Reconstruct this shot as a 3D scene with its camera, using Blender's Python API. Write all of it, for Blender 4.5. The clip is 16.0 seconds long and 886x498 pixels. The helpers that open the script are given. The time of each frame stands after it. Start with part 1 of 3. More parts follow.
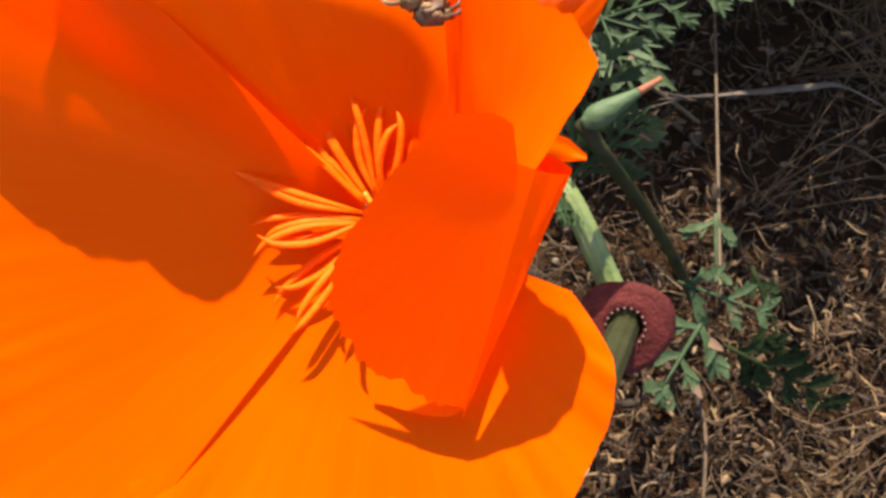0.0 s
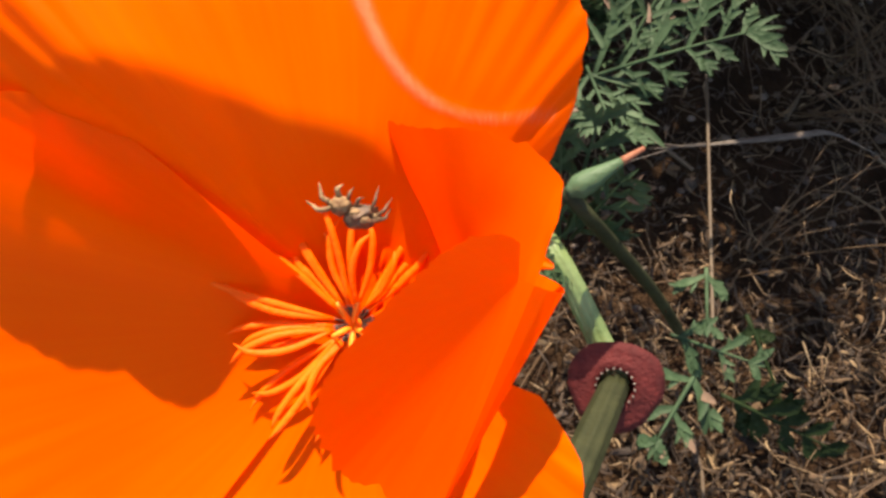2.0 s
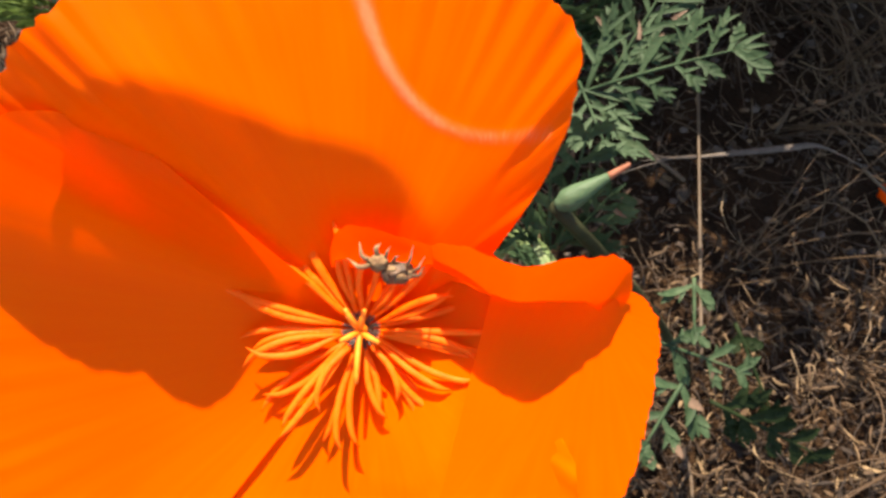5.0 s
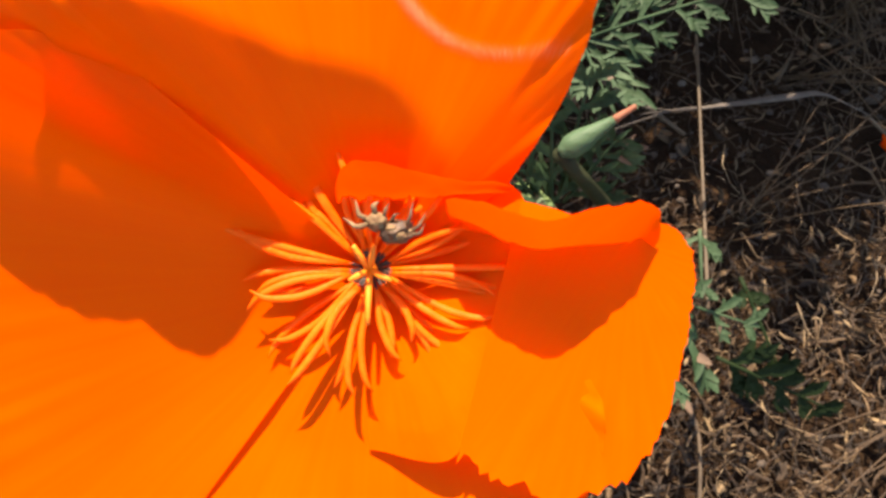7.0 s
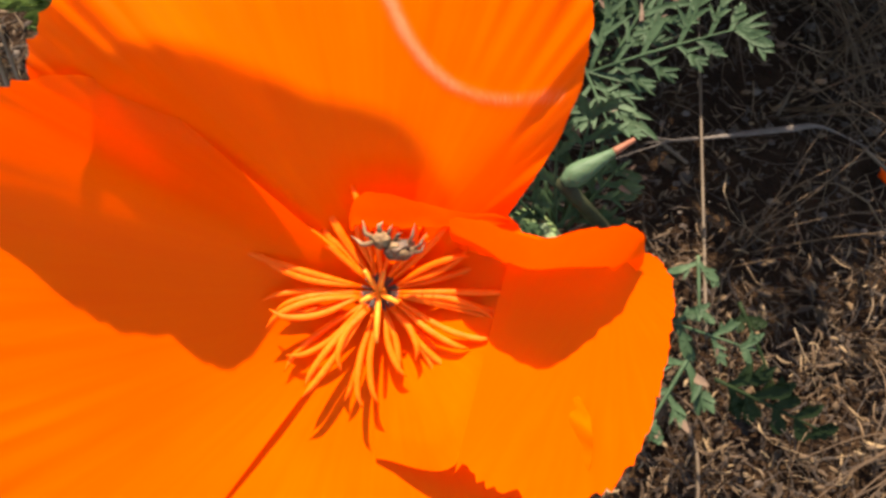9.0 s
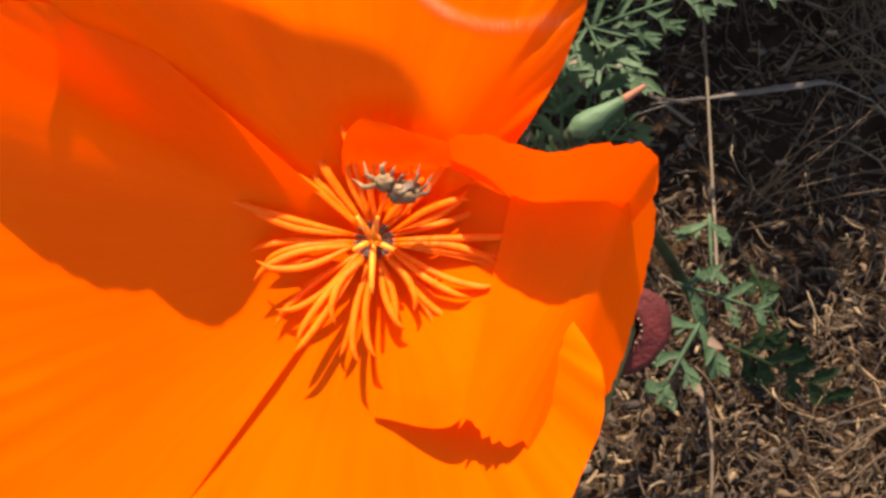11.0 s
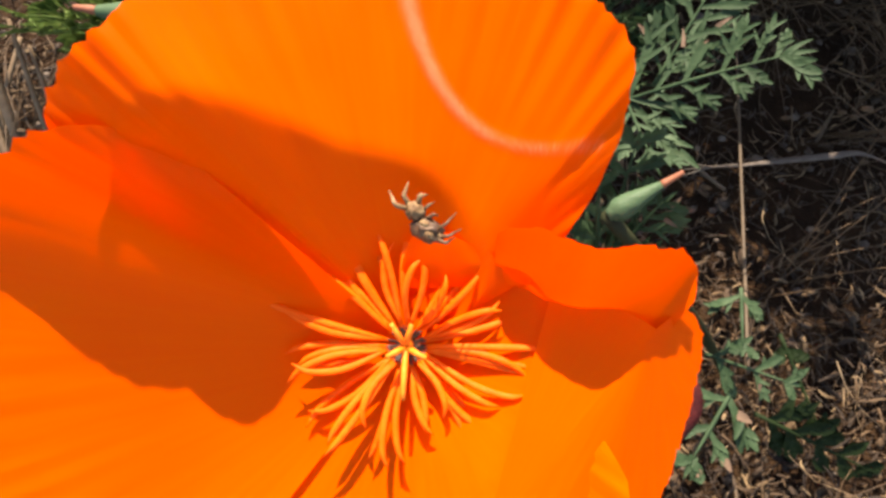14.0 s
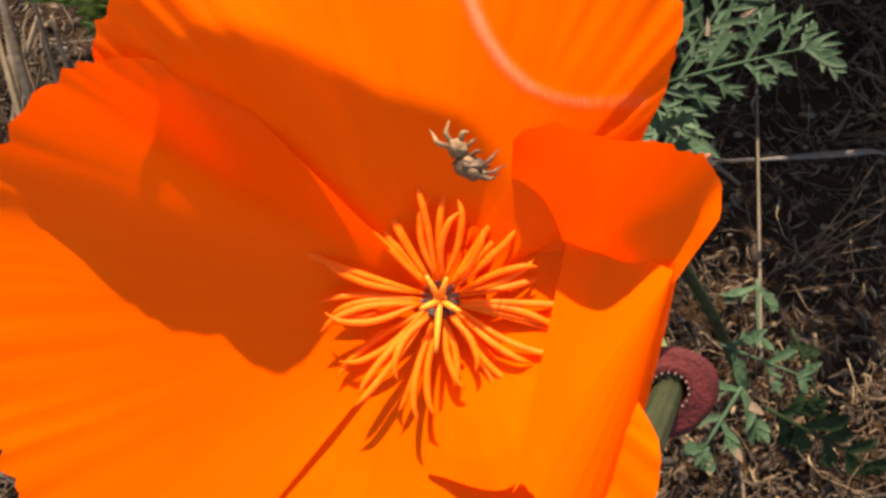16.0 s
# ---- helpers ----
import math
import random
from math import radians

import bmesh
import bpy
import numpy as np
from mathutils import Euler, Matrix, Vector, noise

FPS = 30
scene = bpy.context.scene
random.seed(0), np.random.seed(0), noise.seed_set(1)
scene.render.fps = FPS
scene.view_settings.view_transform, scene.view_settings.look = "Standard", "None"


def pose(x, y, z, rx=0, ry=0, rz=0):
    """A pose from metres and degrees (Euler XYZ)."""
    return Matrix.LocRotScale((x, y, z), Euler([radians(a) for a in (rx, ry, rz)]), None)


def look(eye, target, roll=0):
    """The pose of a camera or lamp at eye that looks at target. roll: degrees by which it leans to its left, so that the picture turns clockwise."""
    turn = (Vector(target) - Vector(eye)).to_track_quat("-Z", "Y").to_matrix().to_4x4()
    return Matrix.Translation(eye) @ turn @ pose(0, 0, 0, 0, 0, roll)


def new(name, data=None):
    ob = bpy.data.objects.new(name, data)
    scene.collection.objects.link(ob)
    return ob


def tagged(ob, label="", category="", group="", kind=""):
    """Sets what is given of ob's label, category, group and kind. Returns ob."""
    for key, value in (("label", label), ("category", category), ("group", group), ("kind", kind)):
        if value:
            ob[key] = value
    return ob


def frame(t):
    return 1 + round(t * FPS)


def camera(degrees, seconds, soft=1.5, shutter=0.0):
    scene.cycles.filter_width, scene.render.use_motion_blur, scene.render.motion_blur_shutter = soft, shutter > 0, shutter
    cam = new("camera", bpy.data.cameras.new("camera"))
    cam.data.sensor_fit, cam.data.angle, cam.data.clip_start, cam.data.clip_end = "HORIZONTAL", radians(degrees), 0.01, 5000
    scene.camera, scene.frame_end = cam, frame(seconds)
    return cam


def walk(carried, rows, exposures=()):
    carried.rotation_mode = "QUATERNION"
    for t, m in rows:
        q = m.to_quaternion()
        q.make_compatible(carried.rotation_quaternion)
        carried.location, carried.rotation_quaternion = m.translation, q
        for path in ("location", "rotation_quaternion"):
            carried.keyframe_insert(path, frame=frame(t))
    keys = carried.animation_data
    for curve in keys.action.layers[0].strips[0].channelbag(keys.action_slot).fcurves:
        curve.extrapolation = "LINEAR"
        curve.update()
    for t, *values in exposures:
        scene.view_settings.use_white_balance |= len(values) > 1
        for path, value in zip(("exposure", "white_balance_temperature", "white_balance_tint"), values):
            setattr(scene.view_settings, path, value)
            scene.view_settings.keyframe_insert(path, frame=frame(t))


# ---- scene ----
U = 5.767e-5          # plan unit of the flower: its drawing has 17340 units to the metre
TILT = 20             # the flower leans towards the viewer by this many degrees

cam = camera(56, 16.0, soft=3.0)
PATH = [
    (0.0, pose(0.0044, -0.0263, 0.1826, 18.49, -1.04, 0.42)),
    (0.5, pose(0.0031, -0.0254, 0.1839, 19.08, -1.03, 0.59)),
    (1.0, pose(0.0017, -0.0234, 0.1855, 19.52, -1.16, 0.32)),
    (1.5, pose(0.0039, -0.0213, 0.1862, 19.58, -0.81, 0.38)),
    (2.0, pose(0.0070, -0.0211, 0.1864, 19.99, -0.35, 0.17)),
    (2.5, pose(0.0067, -0.0191, 0.1889, 20.50, -0.02, 0.35)),
    (3.0, pose(0.0075, -0.0177, 0.1904, 20.98, 0.12, 0.29)),
    (3.5, pose(0.0076, -0.0165, 0.1920, 21.49, -0.10, 0.15)),
    (4.0, pose(0.0057, -0.0178, 0.1905, 21.65, -0.66, 0.20)),
    (4.5, pose(0.0060, -0.0188, 0.1904, 21.47, -0.71, 0.01)),
    (4.7, pose(0.0083, -0.0201, 0.1909, 20.75, -0.45, 0.61)),
    (6.8, pose(0.0065, -0.0242, 0.1860, 19.16, 0.17, -1.60)),
    (7.0, pose(0.0070, -0.0230, 0.1852, 18.64, -0.32, -1.29)),
    (7.5, pose(0.0092, -0.0224, 0.1849, 18.71, -0.37, -1.58)),
    (8.0, pose(0.0095, -0.0222, 0.1848, 18.79, -0.38, -1.80)),
    (8.2, pose(0.0060, -0.0226, 0.1922, 20.00, -0.00, 0.00)),
    (10.3, pose(0.0096, -0.0271, 0.1877, 19.35, 0.26, -1.58)),
    (10.5, pose(0.0093, -0.0260, 0.1857, 19.04, 0.38, -2.20)),
    (11.0, pose(0.0064, -0.0272, 0.1857, 19.17, 0.40, -1.45)),
    (11.5, pose(0.0066, -0.0257, 0.1878, 20.09, 0.77, -0.66)),
    (12.0, pose(0.0078, -0.0241, 0.1894, 21.15, 0.91, -0.64)),
    (12.5, pose(0.0088, -0.0226, 0.1904, 21.86, 1.35, -0.58)),
    (13.0, pose(0.0075, -0.0207, 0.1921, 22.34, 1.27, -0.32)),
    (13.5, pose(0.0067, -0.0196, 0.1922, 21.94, 0.90, -0.22)),
    (14.0, pose(0.0040, -0.0214, 0.1895, 21.06, 0.98, 0.78)),
    (14.5, pose(0.0015, -0.0217, 0.1893, 20.61, 0.73, 1.33)),
    (15.0, pose(0.0034, -0.0227, 0.1887, 21.24, 0.41, 1.27)),
    (15.5, pose(0.0021, -0.0229, 0.1888, 21.12, 0.26, 1.48)),
    (16.0, pose(0.0008, -0.0246, 0.1883, 21.05, 0.28, 2.49)),
]
walk(cam, PATH, exposures=[(0.0, 1.62, 7600, 10), (2.0, 1.60, 7600, 10), (3.0, 1.64, 7600, 10), (4.0, 1.75, 7600, 10), (8.2, 1.75, 7600, 10), (12.0, 1.68, 7600, 10), (14.5, 1.72, 7600, 10), (15.0, 1.64, 7600, 10), (16.0, 1.60, 7600, 10)])

# ---- daylight ----
SUN_UP = 52
world = bpy.data.worlds.new("sky")
scene.world = world
world.use_nodes = True
wn = world.node_tree.nodes
sky = wn.new("ShaderNodeTexSky")
sky.sky_type, sky.sun_disc = "NISHITA", False
sky.sun_elevation, sky.sun_rotation = radians(SUN_UP), 0.0
wn["Background"].inputs["Strength"].default_value = 0.14
world.node_tree.links.new(sky.outputs["Color"], wn["Background"].inputs["Color"])
sun = new("sun", bpy.data.lights.new("sun", "SUN"))
sun.data.energy, sun.data.angle, sun.data.color = 5.0, radians(0.55), (1.0, 0.94, 0.85)
sun.matrix_world = look((-0.085, 1.0 * math.cos(radians(SUN_UP)), math.sin(radians(SUN_UP))), (0, 0, 0))


# ---- materials ----
def material(name):
    m = bpy.data.materials.new(name)
    m.use_nodes = True
    nt = m.node_tree
    return m, nt, nt.nodes["Principled BSDF"], nt.nodes["Material Output"]


def link(nt, a, b):
    nt.links.new(a, b)


def noise_node(nt, scale, detail=3.0, rough=0.55, vec=None):
    n = nt.nodes.new("ShaderNodeTexNoise")
    n.inputs["Scale"].default_value, n.inputs["Detail"].default_value, n.inputs["Roughness"].default_value = scale, detail, rough
    if vec is not None:
        link(nt, vec, n.inputs["Vector"])
    return n


def ramp(nt, fac, stops):
    r = nt.nodes.new("ShaderNodeValToRGB")
    els = r.color_ramp.elements
    while len(els) < len(stops):
        els.new(0.5)
    for e, (p, c) in zip(els, stops):
        e.position, e.color = p, (*c, 1)
    link(nt, fac, r.inputs["Fac"])
    return r


def scaled(nt, out, s):
    mp = nt.nodes.new("ShaderNodeMapping")
    mp.inputs["Scale"].default_value = s
    link(nt, out, mp.inputs["Vector"])
    return mp.outputs["Vector"]


def bump(nt, height, strength, distance, bsdf):
    b = nt.nodes.new("ShaderNodeBump")
    b.inputs["Strength"].default_value, b.inputs["Distance"].default_value = strength, distance
    link(nt, height, b.inputs["Height"])
    link(nt, b.outputs["Normal"], bsdf.inputs["Normal"])
    return b


def translucent(nt, bsdf, out, colour, share, normal=None):
    tr = nt.nodes.new("ShaderNodeBsdfTranslucent")
    mix = nt.nodes.new("ShaderNodeMixShader")
    mix.inputs["Fac"].default_value = share
    if isinstance(colour, tuple):
        tr.inputs["Color"].default_value = (*colour, 1)
    else:
        link(nt, colour, tr.inputs["Color"])
    if normal is not None:
        link(nt, normal, tr.inputs["Normal"])
    link(nt, bsdf.outputs["BSDF"], mix.inputs[1])
    link(nt, tr.outputs["BSDF"], mix.inputs[2])
    link(nt, mix.outputs["Shader"], out.inputs["Surface"])


def petal_material(name="petal_silk"):
    m, nt, b, out = material(name)
    uv = nt.nodes.new("ShaderNodeUVMap").outputs["UV"]
    obj = nt.nodes.new("ShaderNodeTexCoord").outputs["Object"]
    streak = noise_node(nt, 1.0, 4.0, 0.6, scaled(nt, uv, (46, 2.2, 1)))
    patch = noise_node(nt, 60.0, 2.0, 0.5, obj)
    mixf = nt.nodes.new("ShaderNodeMath")
    mixf.operation = "MULTIPLY_ADD"
    mixf.inputs[1].default_value = 0.5
    link(nt, streak.outputs["Fac"], mixf.inputs[0])
    half = nt.nodes.new("ShaderNodeMath")
    half.operation = "MULTIPLY"
    half.inputs[1].default_value = 0.5
    link(nt, patch.outputs["Fac"], half.inputs[0])
    link(nt, half.outputs[0], mixf.inputs[2])
    col = ramp(nt, mixf.outputs[0], [(0.25, (0.93, 0.083, 0.0006)), (0.5, (0.95, 0.102, 0.0007)), (0.75, (0.96, 0.127, 0.001))])
    # pale tint painted as the glossy sheen on the back petal's fold
    fold_sheen = nt.nodes.new("ShaderNodeAttribute")
    fold_sheen.attribute_name = "fold_sheen"
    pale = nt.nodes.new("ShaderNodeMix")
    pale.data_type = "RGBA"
    link(nt, fold_sheen.outputs["Fac"], pale.inputs["Factor"])
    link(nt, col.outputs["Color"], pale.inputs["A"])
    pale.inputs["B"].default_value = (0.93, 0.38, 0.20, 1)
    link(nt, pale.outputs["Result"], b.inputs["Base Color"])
    b.inputs["Roughness"].default_value = 0.5
    b.inputs["Specular IOR Level"].default_value = 0.07
    bp = bump(nt, streak.outputs["Fac"], 0.12, 0.0003, b)
    translucent(nt, b, out, (0.95, 0.056, 0.0004), 0.44, bp.outputs["Normal"])
    return m


def plain_material(name, stops, scale, rough=0.6, bump_by=0.3, depth=0.0005, thin=0.0, detail=4.0, spec=0.4, per_island=0.0):
    m, nt, b, out = material(name)
    obj = nt.nodes.new("ShaderNodeTexCoord").outputs["Object"]
    n = noise_node(nt, scale, detail, 0.6, obj)
    fine = noise_node(nt, scale * 6, 2.0, 0.6, obj)
    fac = n.outputs["Fac"]
    if per_island:
        geo = nt.nodes.new("ShaderNodeNewGeometry")
        mx = nt.nodes.new("ShaderNodeMix")
        mx.inputs["Factor"].default_value = per_island
        link(nt, fac, mx.inputs["A"])
        link(nt, geo.outputs["Random Per Island"], mx.inputs["B"])
        fac = mx.outputs["Result"]
    col = ramp(nt, fac, stops)
    link(nt, col.outputs["Color"], b.inputs["Base Color"])
    b.inputs["Roughness"].default_value = rough
    b.inputs["Specular IOR Level"].default_value = spec
    bump(nt, fine.outputs["Fac"], bump_by, depth, b)
    if thin:
        translucent(nt, b, out, col.outputs["Color"], thin)
    return m


PETAL = petal_material()
ANTHER = plain_material("anther_orange", [(0.3, (0.93, 0.105, 0.003)), (0.7, (0.96, 0.165, 0.010))], 400, 0.5, 0.5, 0.0002, 0.35, spec=0.12)
DARK = plain_material("filament_dark", [(0.3, (0.02, 0.008, 0.006)), (0.7, (0.06, 0.02, 0.01))], 600, 0.5)
STIGMA = plain_material("stigma_yellow", [(0.3, (0.82, 0.17, 0.004)), (0.7, (0.86, 0.24, 0.012))], 500, 0.6, 0.5, 0.0002, 0.15)
STEM = plain_material("stem_green", [(0.3, (0.075, 0.115, 0.035)), (0.7, (0.14, 0.18, 0.07))], 180, 0.5, 0.4, 0.0004)
LEAF = plain_material("leaf_green", [(0.25, (0.014, 0.028, 0.012)), (0.55, (0.034, 0.060, 0.027)), (0.8, (0.080, 0.112, 0.060))], 140, 0.6, 0.4, 0.0004, 0.2, spec=0.15)
LEAF_LIGHT = plain_material("leaf_light_green", [(0.25, (0.05, 0.085, 0.018)), (0.55, (0.10, 0.145, 0.036)), (0.8, (0.17, 0.21, 0.075))], 140, 0.6, 0.4, 0.0004, 0.25, spec=0.25)
# leaf green with the shade put into the colour
LEAF_SHADED = plain_material("leaf_green_shaded", [(0.3, (0.006, 0.012, 0.003)), (0.7, (0.013, 0.023, 0.006))], 150, 0.65, 0.4, 0.0004, 0.15, spec=0.12)
LEAF_DRY = plain_material("leaf_tip_dry", [(0.3, (0.07, 0.04, 0.022)), (0.7, (0.13, 0.075, 0.045))], 200, 0.7, 0.4)
# olive darkened to carry the flower's shade on pod and bud stalks
POD_SHADED = plain_material("pod_olive_shaded", [(0.3, (0.012, 0.0135, 0.005)), (0.7, (0.025, 0.026, 0.010))], 200, 0.65, 0.4, 0.0004, spec=0.15)
TORUS = plain_material("torus_red", [(0.3, (0.040, 0.006, 0.006)), (0.6, (0.078, 0.012, 0.011)), (0.8, (0.13, 0.030, 0.024))], 260, 0.7, 0.7, 0.0005, 0.1, spec=0.15)
BUD = plain_material("bud_green", [(0.3, (0.030, 0.058, 0.026)), (0.7, (0.062, 0.098, 0.050))], 160, 0.6, 0.4, 0.0004, spec=0.2)
BUDTIP = plain_material("bud_tip_red", [(0.3, (0.16, 0.05, 0.026)), (0.7, (0.25, 0.10, 0.055))], 300, 0.6, 0.4, 0.0004, spec=0.2)
TOOTH = plain_material("collar_tooth_pale", [(0.3, (0.09, 0.07, 0.06)), (0.7, (0.17, 0.14, 0.12))], 300, 0.7, 0.3)
CHAFF = plain_material("pale_chaff", [(0.1, (0.0159, 0.0077, 0.0034)), (0.45, (0.0460, 0.0242, 0.0106)), (0.75, (0.1017, 0.0581, 0.0265)), (0.97, (0.2652, 0.1736, 0.0895))], 400, 0.75, 0.5, 0.0005, 0.15, per_island=0.8)
STRAW = plain_material("dry_straw", [(0.1, (0.0133, 0.0061, 0.0026)), (0.45, (0.0366, 0.0182, 0.0076)), (0.78, (0.0874, 0.0479, 0.0206)), (1.0, (0.28, 0.195, 0.115))], 300, 0.65, 0.4, 0.0003, 0.0, per_island=0.8)
STALK = plain_material("dry_stalk", [(0.3, (0.040, 0.024, 0.013)), (0.7, (0.088, 0.056, 0.030))], 220, 0.65, 0.4, 0.0003)
STEM_DRY = plain_material("dead_stem_tan", [(0.2, (0.085, 0.052, 0.030)), (0.55, (0.17, 0.115, 0.072)), (0.85, (0.27, 0.20, 0.135))], 160, 0.75, 0.6, 0.0004, spec=0.15)
HUSK = plain_material("grey_husk", [(0.3, (0.055, 0.040, 0.031)), (0.7, (0.11, 0.083, 0.066))], 220, 0.7, 0.4, 0.0003, 0.2)
SOIL = plain_material("dry_soil", [(0.25, (0.0094, 0.0047, 0.0023)), (0.5, (0.0203, 0.0101, 0.0048)), (0.75, (0.0437, 0.0235, 0.0111))], 130, 0.95, 1.0, 0.002, detail=8, spec=0.1)
STONE = plain_material("grit_stone", [(0.1, (0.0340, 0.0224, 0.0160)), (0.6, (0.0765, 0.0548, 0.0416)), (0.9, (0.1445, 0.1120, 0.0880))], 150, 0.9, 0.6, 0.0006, per_island=0.6)
SPIDER = plain_material("spider_cream", [(0.3, (0.10, 0.048, 0.021)), (0.55, (0.23, 0.138, 0.066)), (0.75, (0.42, 0.30, 0.17))], 900, 0.6, 0.5, 0.0002, 0.15, spec=0.2)
SPIDER_DARK = plain_material("spider_brown", [(0.35, (0.04, 0.018, 0.009)), (0.7, (0.17, 0.085, 0.038))], 900, 0.5, 0.5, 0.0002, 0.1)


# ---- mesh helpers ----
def part(name, data, mat, parent=None, label=""):
    """Links mesh data (a mesh, or (verts, faces)) as one object under a thing."""
    if isinstance(data, tuple):
        me = bpy.data.meshes.new(name)
        me.from_pydata([tuple(v) for v in data[0]], [], [tuple(f) for f in data[1]])
        me.validate()
        data = me
    for p in data.polygons:
        p.use_smooth = True
    if not data.materials:
        data.materials.append(mat)
    ob = new(name, data)
    if parent is not None:
        ob.parent = parent
    return tagged(ob, label)


def empty(name, m=None):
    ob = new(name)
    ob.empty_display_size = 0.01
    if m is not None:
        ob.matrix_basis = m
    return ob


def along(pts, n):
    """n points of a smooth curve through the given points."""
    p = np.array(pts, float)
    if len(p) == 2:
        return p[0] + np.linspace(0, 1, n)[:, None] * (p[1] - p[0])
    q = np.vstack([2 * p[0] - p[1], p, 2 * p[-1] - p[-2]])
    out = []
    for s in np.linspace(0, len(p) - 1, n):
        i = min(int(s), len(p) - 2)
        t = s - i
        a, b, c, d = q[i:i + 4]
        out.append(0.5 * (2 * b + (c - a) * t + (2 * a - 5 * b + 4 * c - d) * t * t + (3 * b - a - 3 * c + d) * t ** 3))
    return np.array(out)


def tube(pts, radii, sides=8, n=12, flat=1.0, ridge=0.0, ribs=0):
    """A round rod along a curve; radii at even steps; flat squashes it, ridge gives it ribs."""
    c = along(pts, n)
    r = np.interp(np.linspace(0, 1, n), np.linspace(0, 1, len(radii)), radii)
    tang = np.gradient(c, axis=0)
    tang /= np.linalg.norm(tang, axis=1)[:, None] + 1e-12
    side = np.cross(tang, (0.13, 0.27, 0.95))
    side /= np.linalg.norm(side, axis=1)[:, None] + 1e-12
    up = np.cross(side, tang)
    v, f = [], []
    for i in range(n):
        for k in range(sides):
            a = 2 * math.pi * k / sides
            rr = r[i] * (1 + ridge * (math.cos(ribs * a) if ribs else k % 2))
            v.append(c[i] + side[i] * rr * math.cos(a) + up[i] * rr * flat * math.sin(a))
    for i in range(n - 1):
        for k in range(sides):
            k2 = (k + 1) % sides
            f.append((i * sides + k, i * sides + k2, (i + 1) * sides + k2, (i + 1) * sides + k))
    f.append(tuple(range(sides))[::-1])
    f.append(tuple((n - 1) * sides + k for k in range(sides)))
    return v, f


def joined(*bits):
    v, f = [], []
    for a, b in bits:
        k = len(v)
        v.extend(a)
        f.extend(tuple(i + k for i in q) for q in b)
    return v, f


def blob(centre, radii, seg=14, rings=9, rough=0.0):
    v, f = [], []
    for i in range(rings + 1):
        t = math.pi * i / rings
        for k in range(seg):
            a = 2 * math.pi * k / seg
            d = Vector((math.sin(t) * math.cos(a), math.sin(t) * math.sin(a), math.cos(t)))
            s = 1 + rough * noise.noise(d * 2.3 + Vector(centre) * 500)
            v.append((centre[0] + d.x * radii[0] * s, centre[1] + d.y * radii[1] * s, centre[2] + d.z * radii[2] * s))
    for i in range(rings):
        for k in range(seg):
            k2 = (k + 1) % seg
            f.append((i * seg + k, (i + 1) * seg + k, (i + 1) * seg + k2, i * seg + k2))
    return v, f


def smooth_table(rows, x, col):
    xs = [r[0] for r in rows]
    ys = [r[col] for r in rows]
    w = 0.0
    span = (xs[-1] - xs[0]) / len(xs) * 0.35
    for o, k in ((-1, 0.25), (0, 0.5), (1, 0.25)):
        w += k * float(np.interp(x + o * span, xs, ys))
    return w


# ---- the ground ----
def ground_sheet():
    n = 220
    s = np.linspace(-1, 1, n)
    g = 0.22 * s + 300 * np.sign(s) * np.abs(s) ** 15
    v, f = [], []
    for y in g:
        for x in g:
            near = 1.0 if max(abs(x), abs(y)) < 0.6 else 0.0
            h = 0.004 * noise.noise(Vector((x * 28, y * 28, 0))) + 0.0022 * noise.noise(Vector((x * 110, y * 110, 3)))
            v.append((x, y + 0.03, (h - 0.002) * near))
    for j in range(n - 1):
        for i in range(n - 1):
            f.append((j * n + i, j * n + i + 1, (j + 1) * n + i + 1, (j + 1) * n + i))
    return part("ground", (v, f), SOIL)


ground = tagged(ground_sheet(), "dry brown crumbly soil under the plants", "ground", kind="structure")


def scatter_litter():
    """Broken straw and chaff lying crosswise over the soil."""
    rng = random.Random(5)
    v, f = [], []
    for i in range(21000):
        x, y = rng.uniform(-0.17, 0.17), rng.uniform(-0.10, 0.19)
        if y > 0.03 and rng.random() < 0.4:
            continue
        flake = rng.random() < 0.68
        long = rng.uniform(0.0014, 0.0046) if flake else rng.choice((0.006, 0.009, 0.013, 0.022)) * rng.uniform(0.6, 1.3)
        wide = rng.uniform(0.00014, 0.00042) if flake else rng.uniform(0.00012, 0.0003)
        a = rng.uniform(0, 2 * math.pi)
        lift = rng.uniform(-0.5, 0.9) if flake else rng.uniform(-0.15, 0.3)
        z = 0.0006 + rng.random() ** 2 * 0.007
        bend = rng.uniform(-0.25, 0.25) * long
        d = np.array((math.cos(a) * math.cos(lift), math.sin(a) * math.cos(lift), math.sin(lift)))
        sd = np.array((-math.sin(a), math.cos(a), rng.uniform(-0.6, 0.6)))
        up = np.cross(d, sd)
        k = len(v)
        for t in (0, 0.35, 0.7, 1.0):
            c = np.array((x, y, z)) + d * long * (t - 0.5) + sd * bend * (4 * t * (1 - t))
            c[2] = max(c[2], 0.0008)
            w = wide * (1 - 0.75 * t) if not flake else wide * (0.35 + 2.2 * t * (1 - t))
            v.extend((c + sd * w, c - sd * w, c + up * w * 0.8))
        for s in range(3):
            b = k + 3 * s
            f.extend(((b, b + 1, b + 4, b + 3), (b + 1, b + 2, b + 5, b + 4), (b + 2, b, b + 3, b + 5)))
        f.extend(((k, k + 2, k + 1), (k + 9, k + 10, k + 11)))
    return part("dry_grass_litter", (v, f), STRAW)


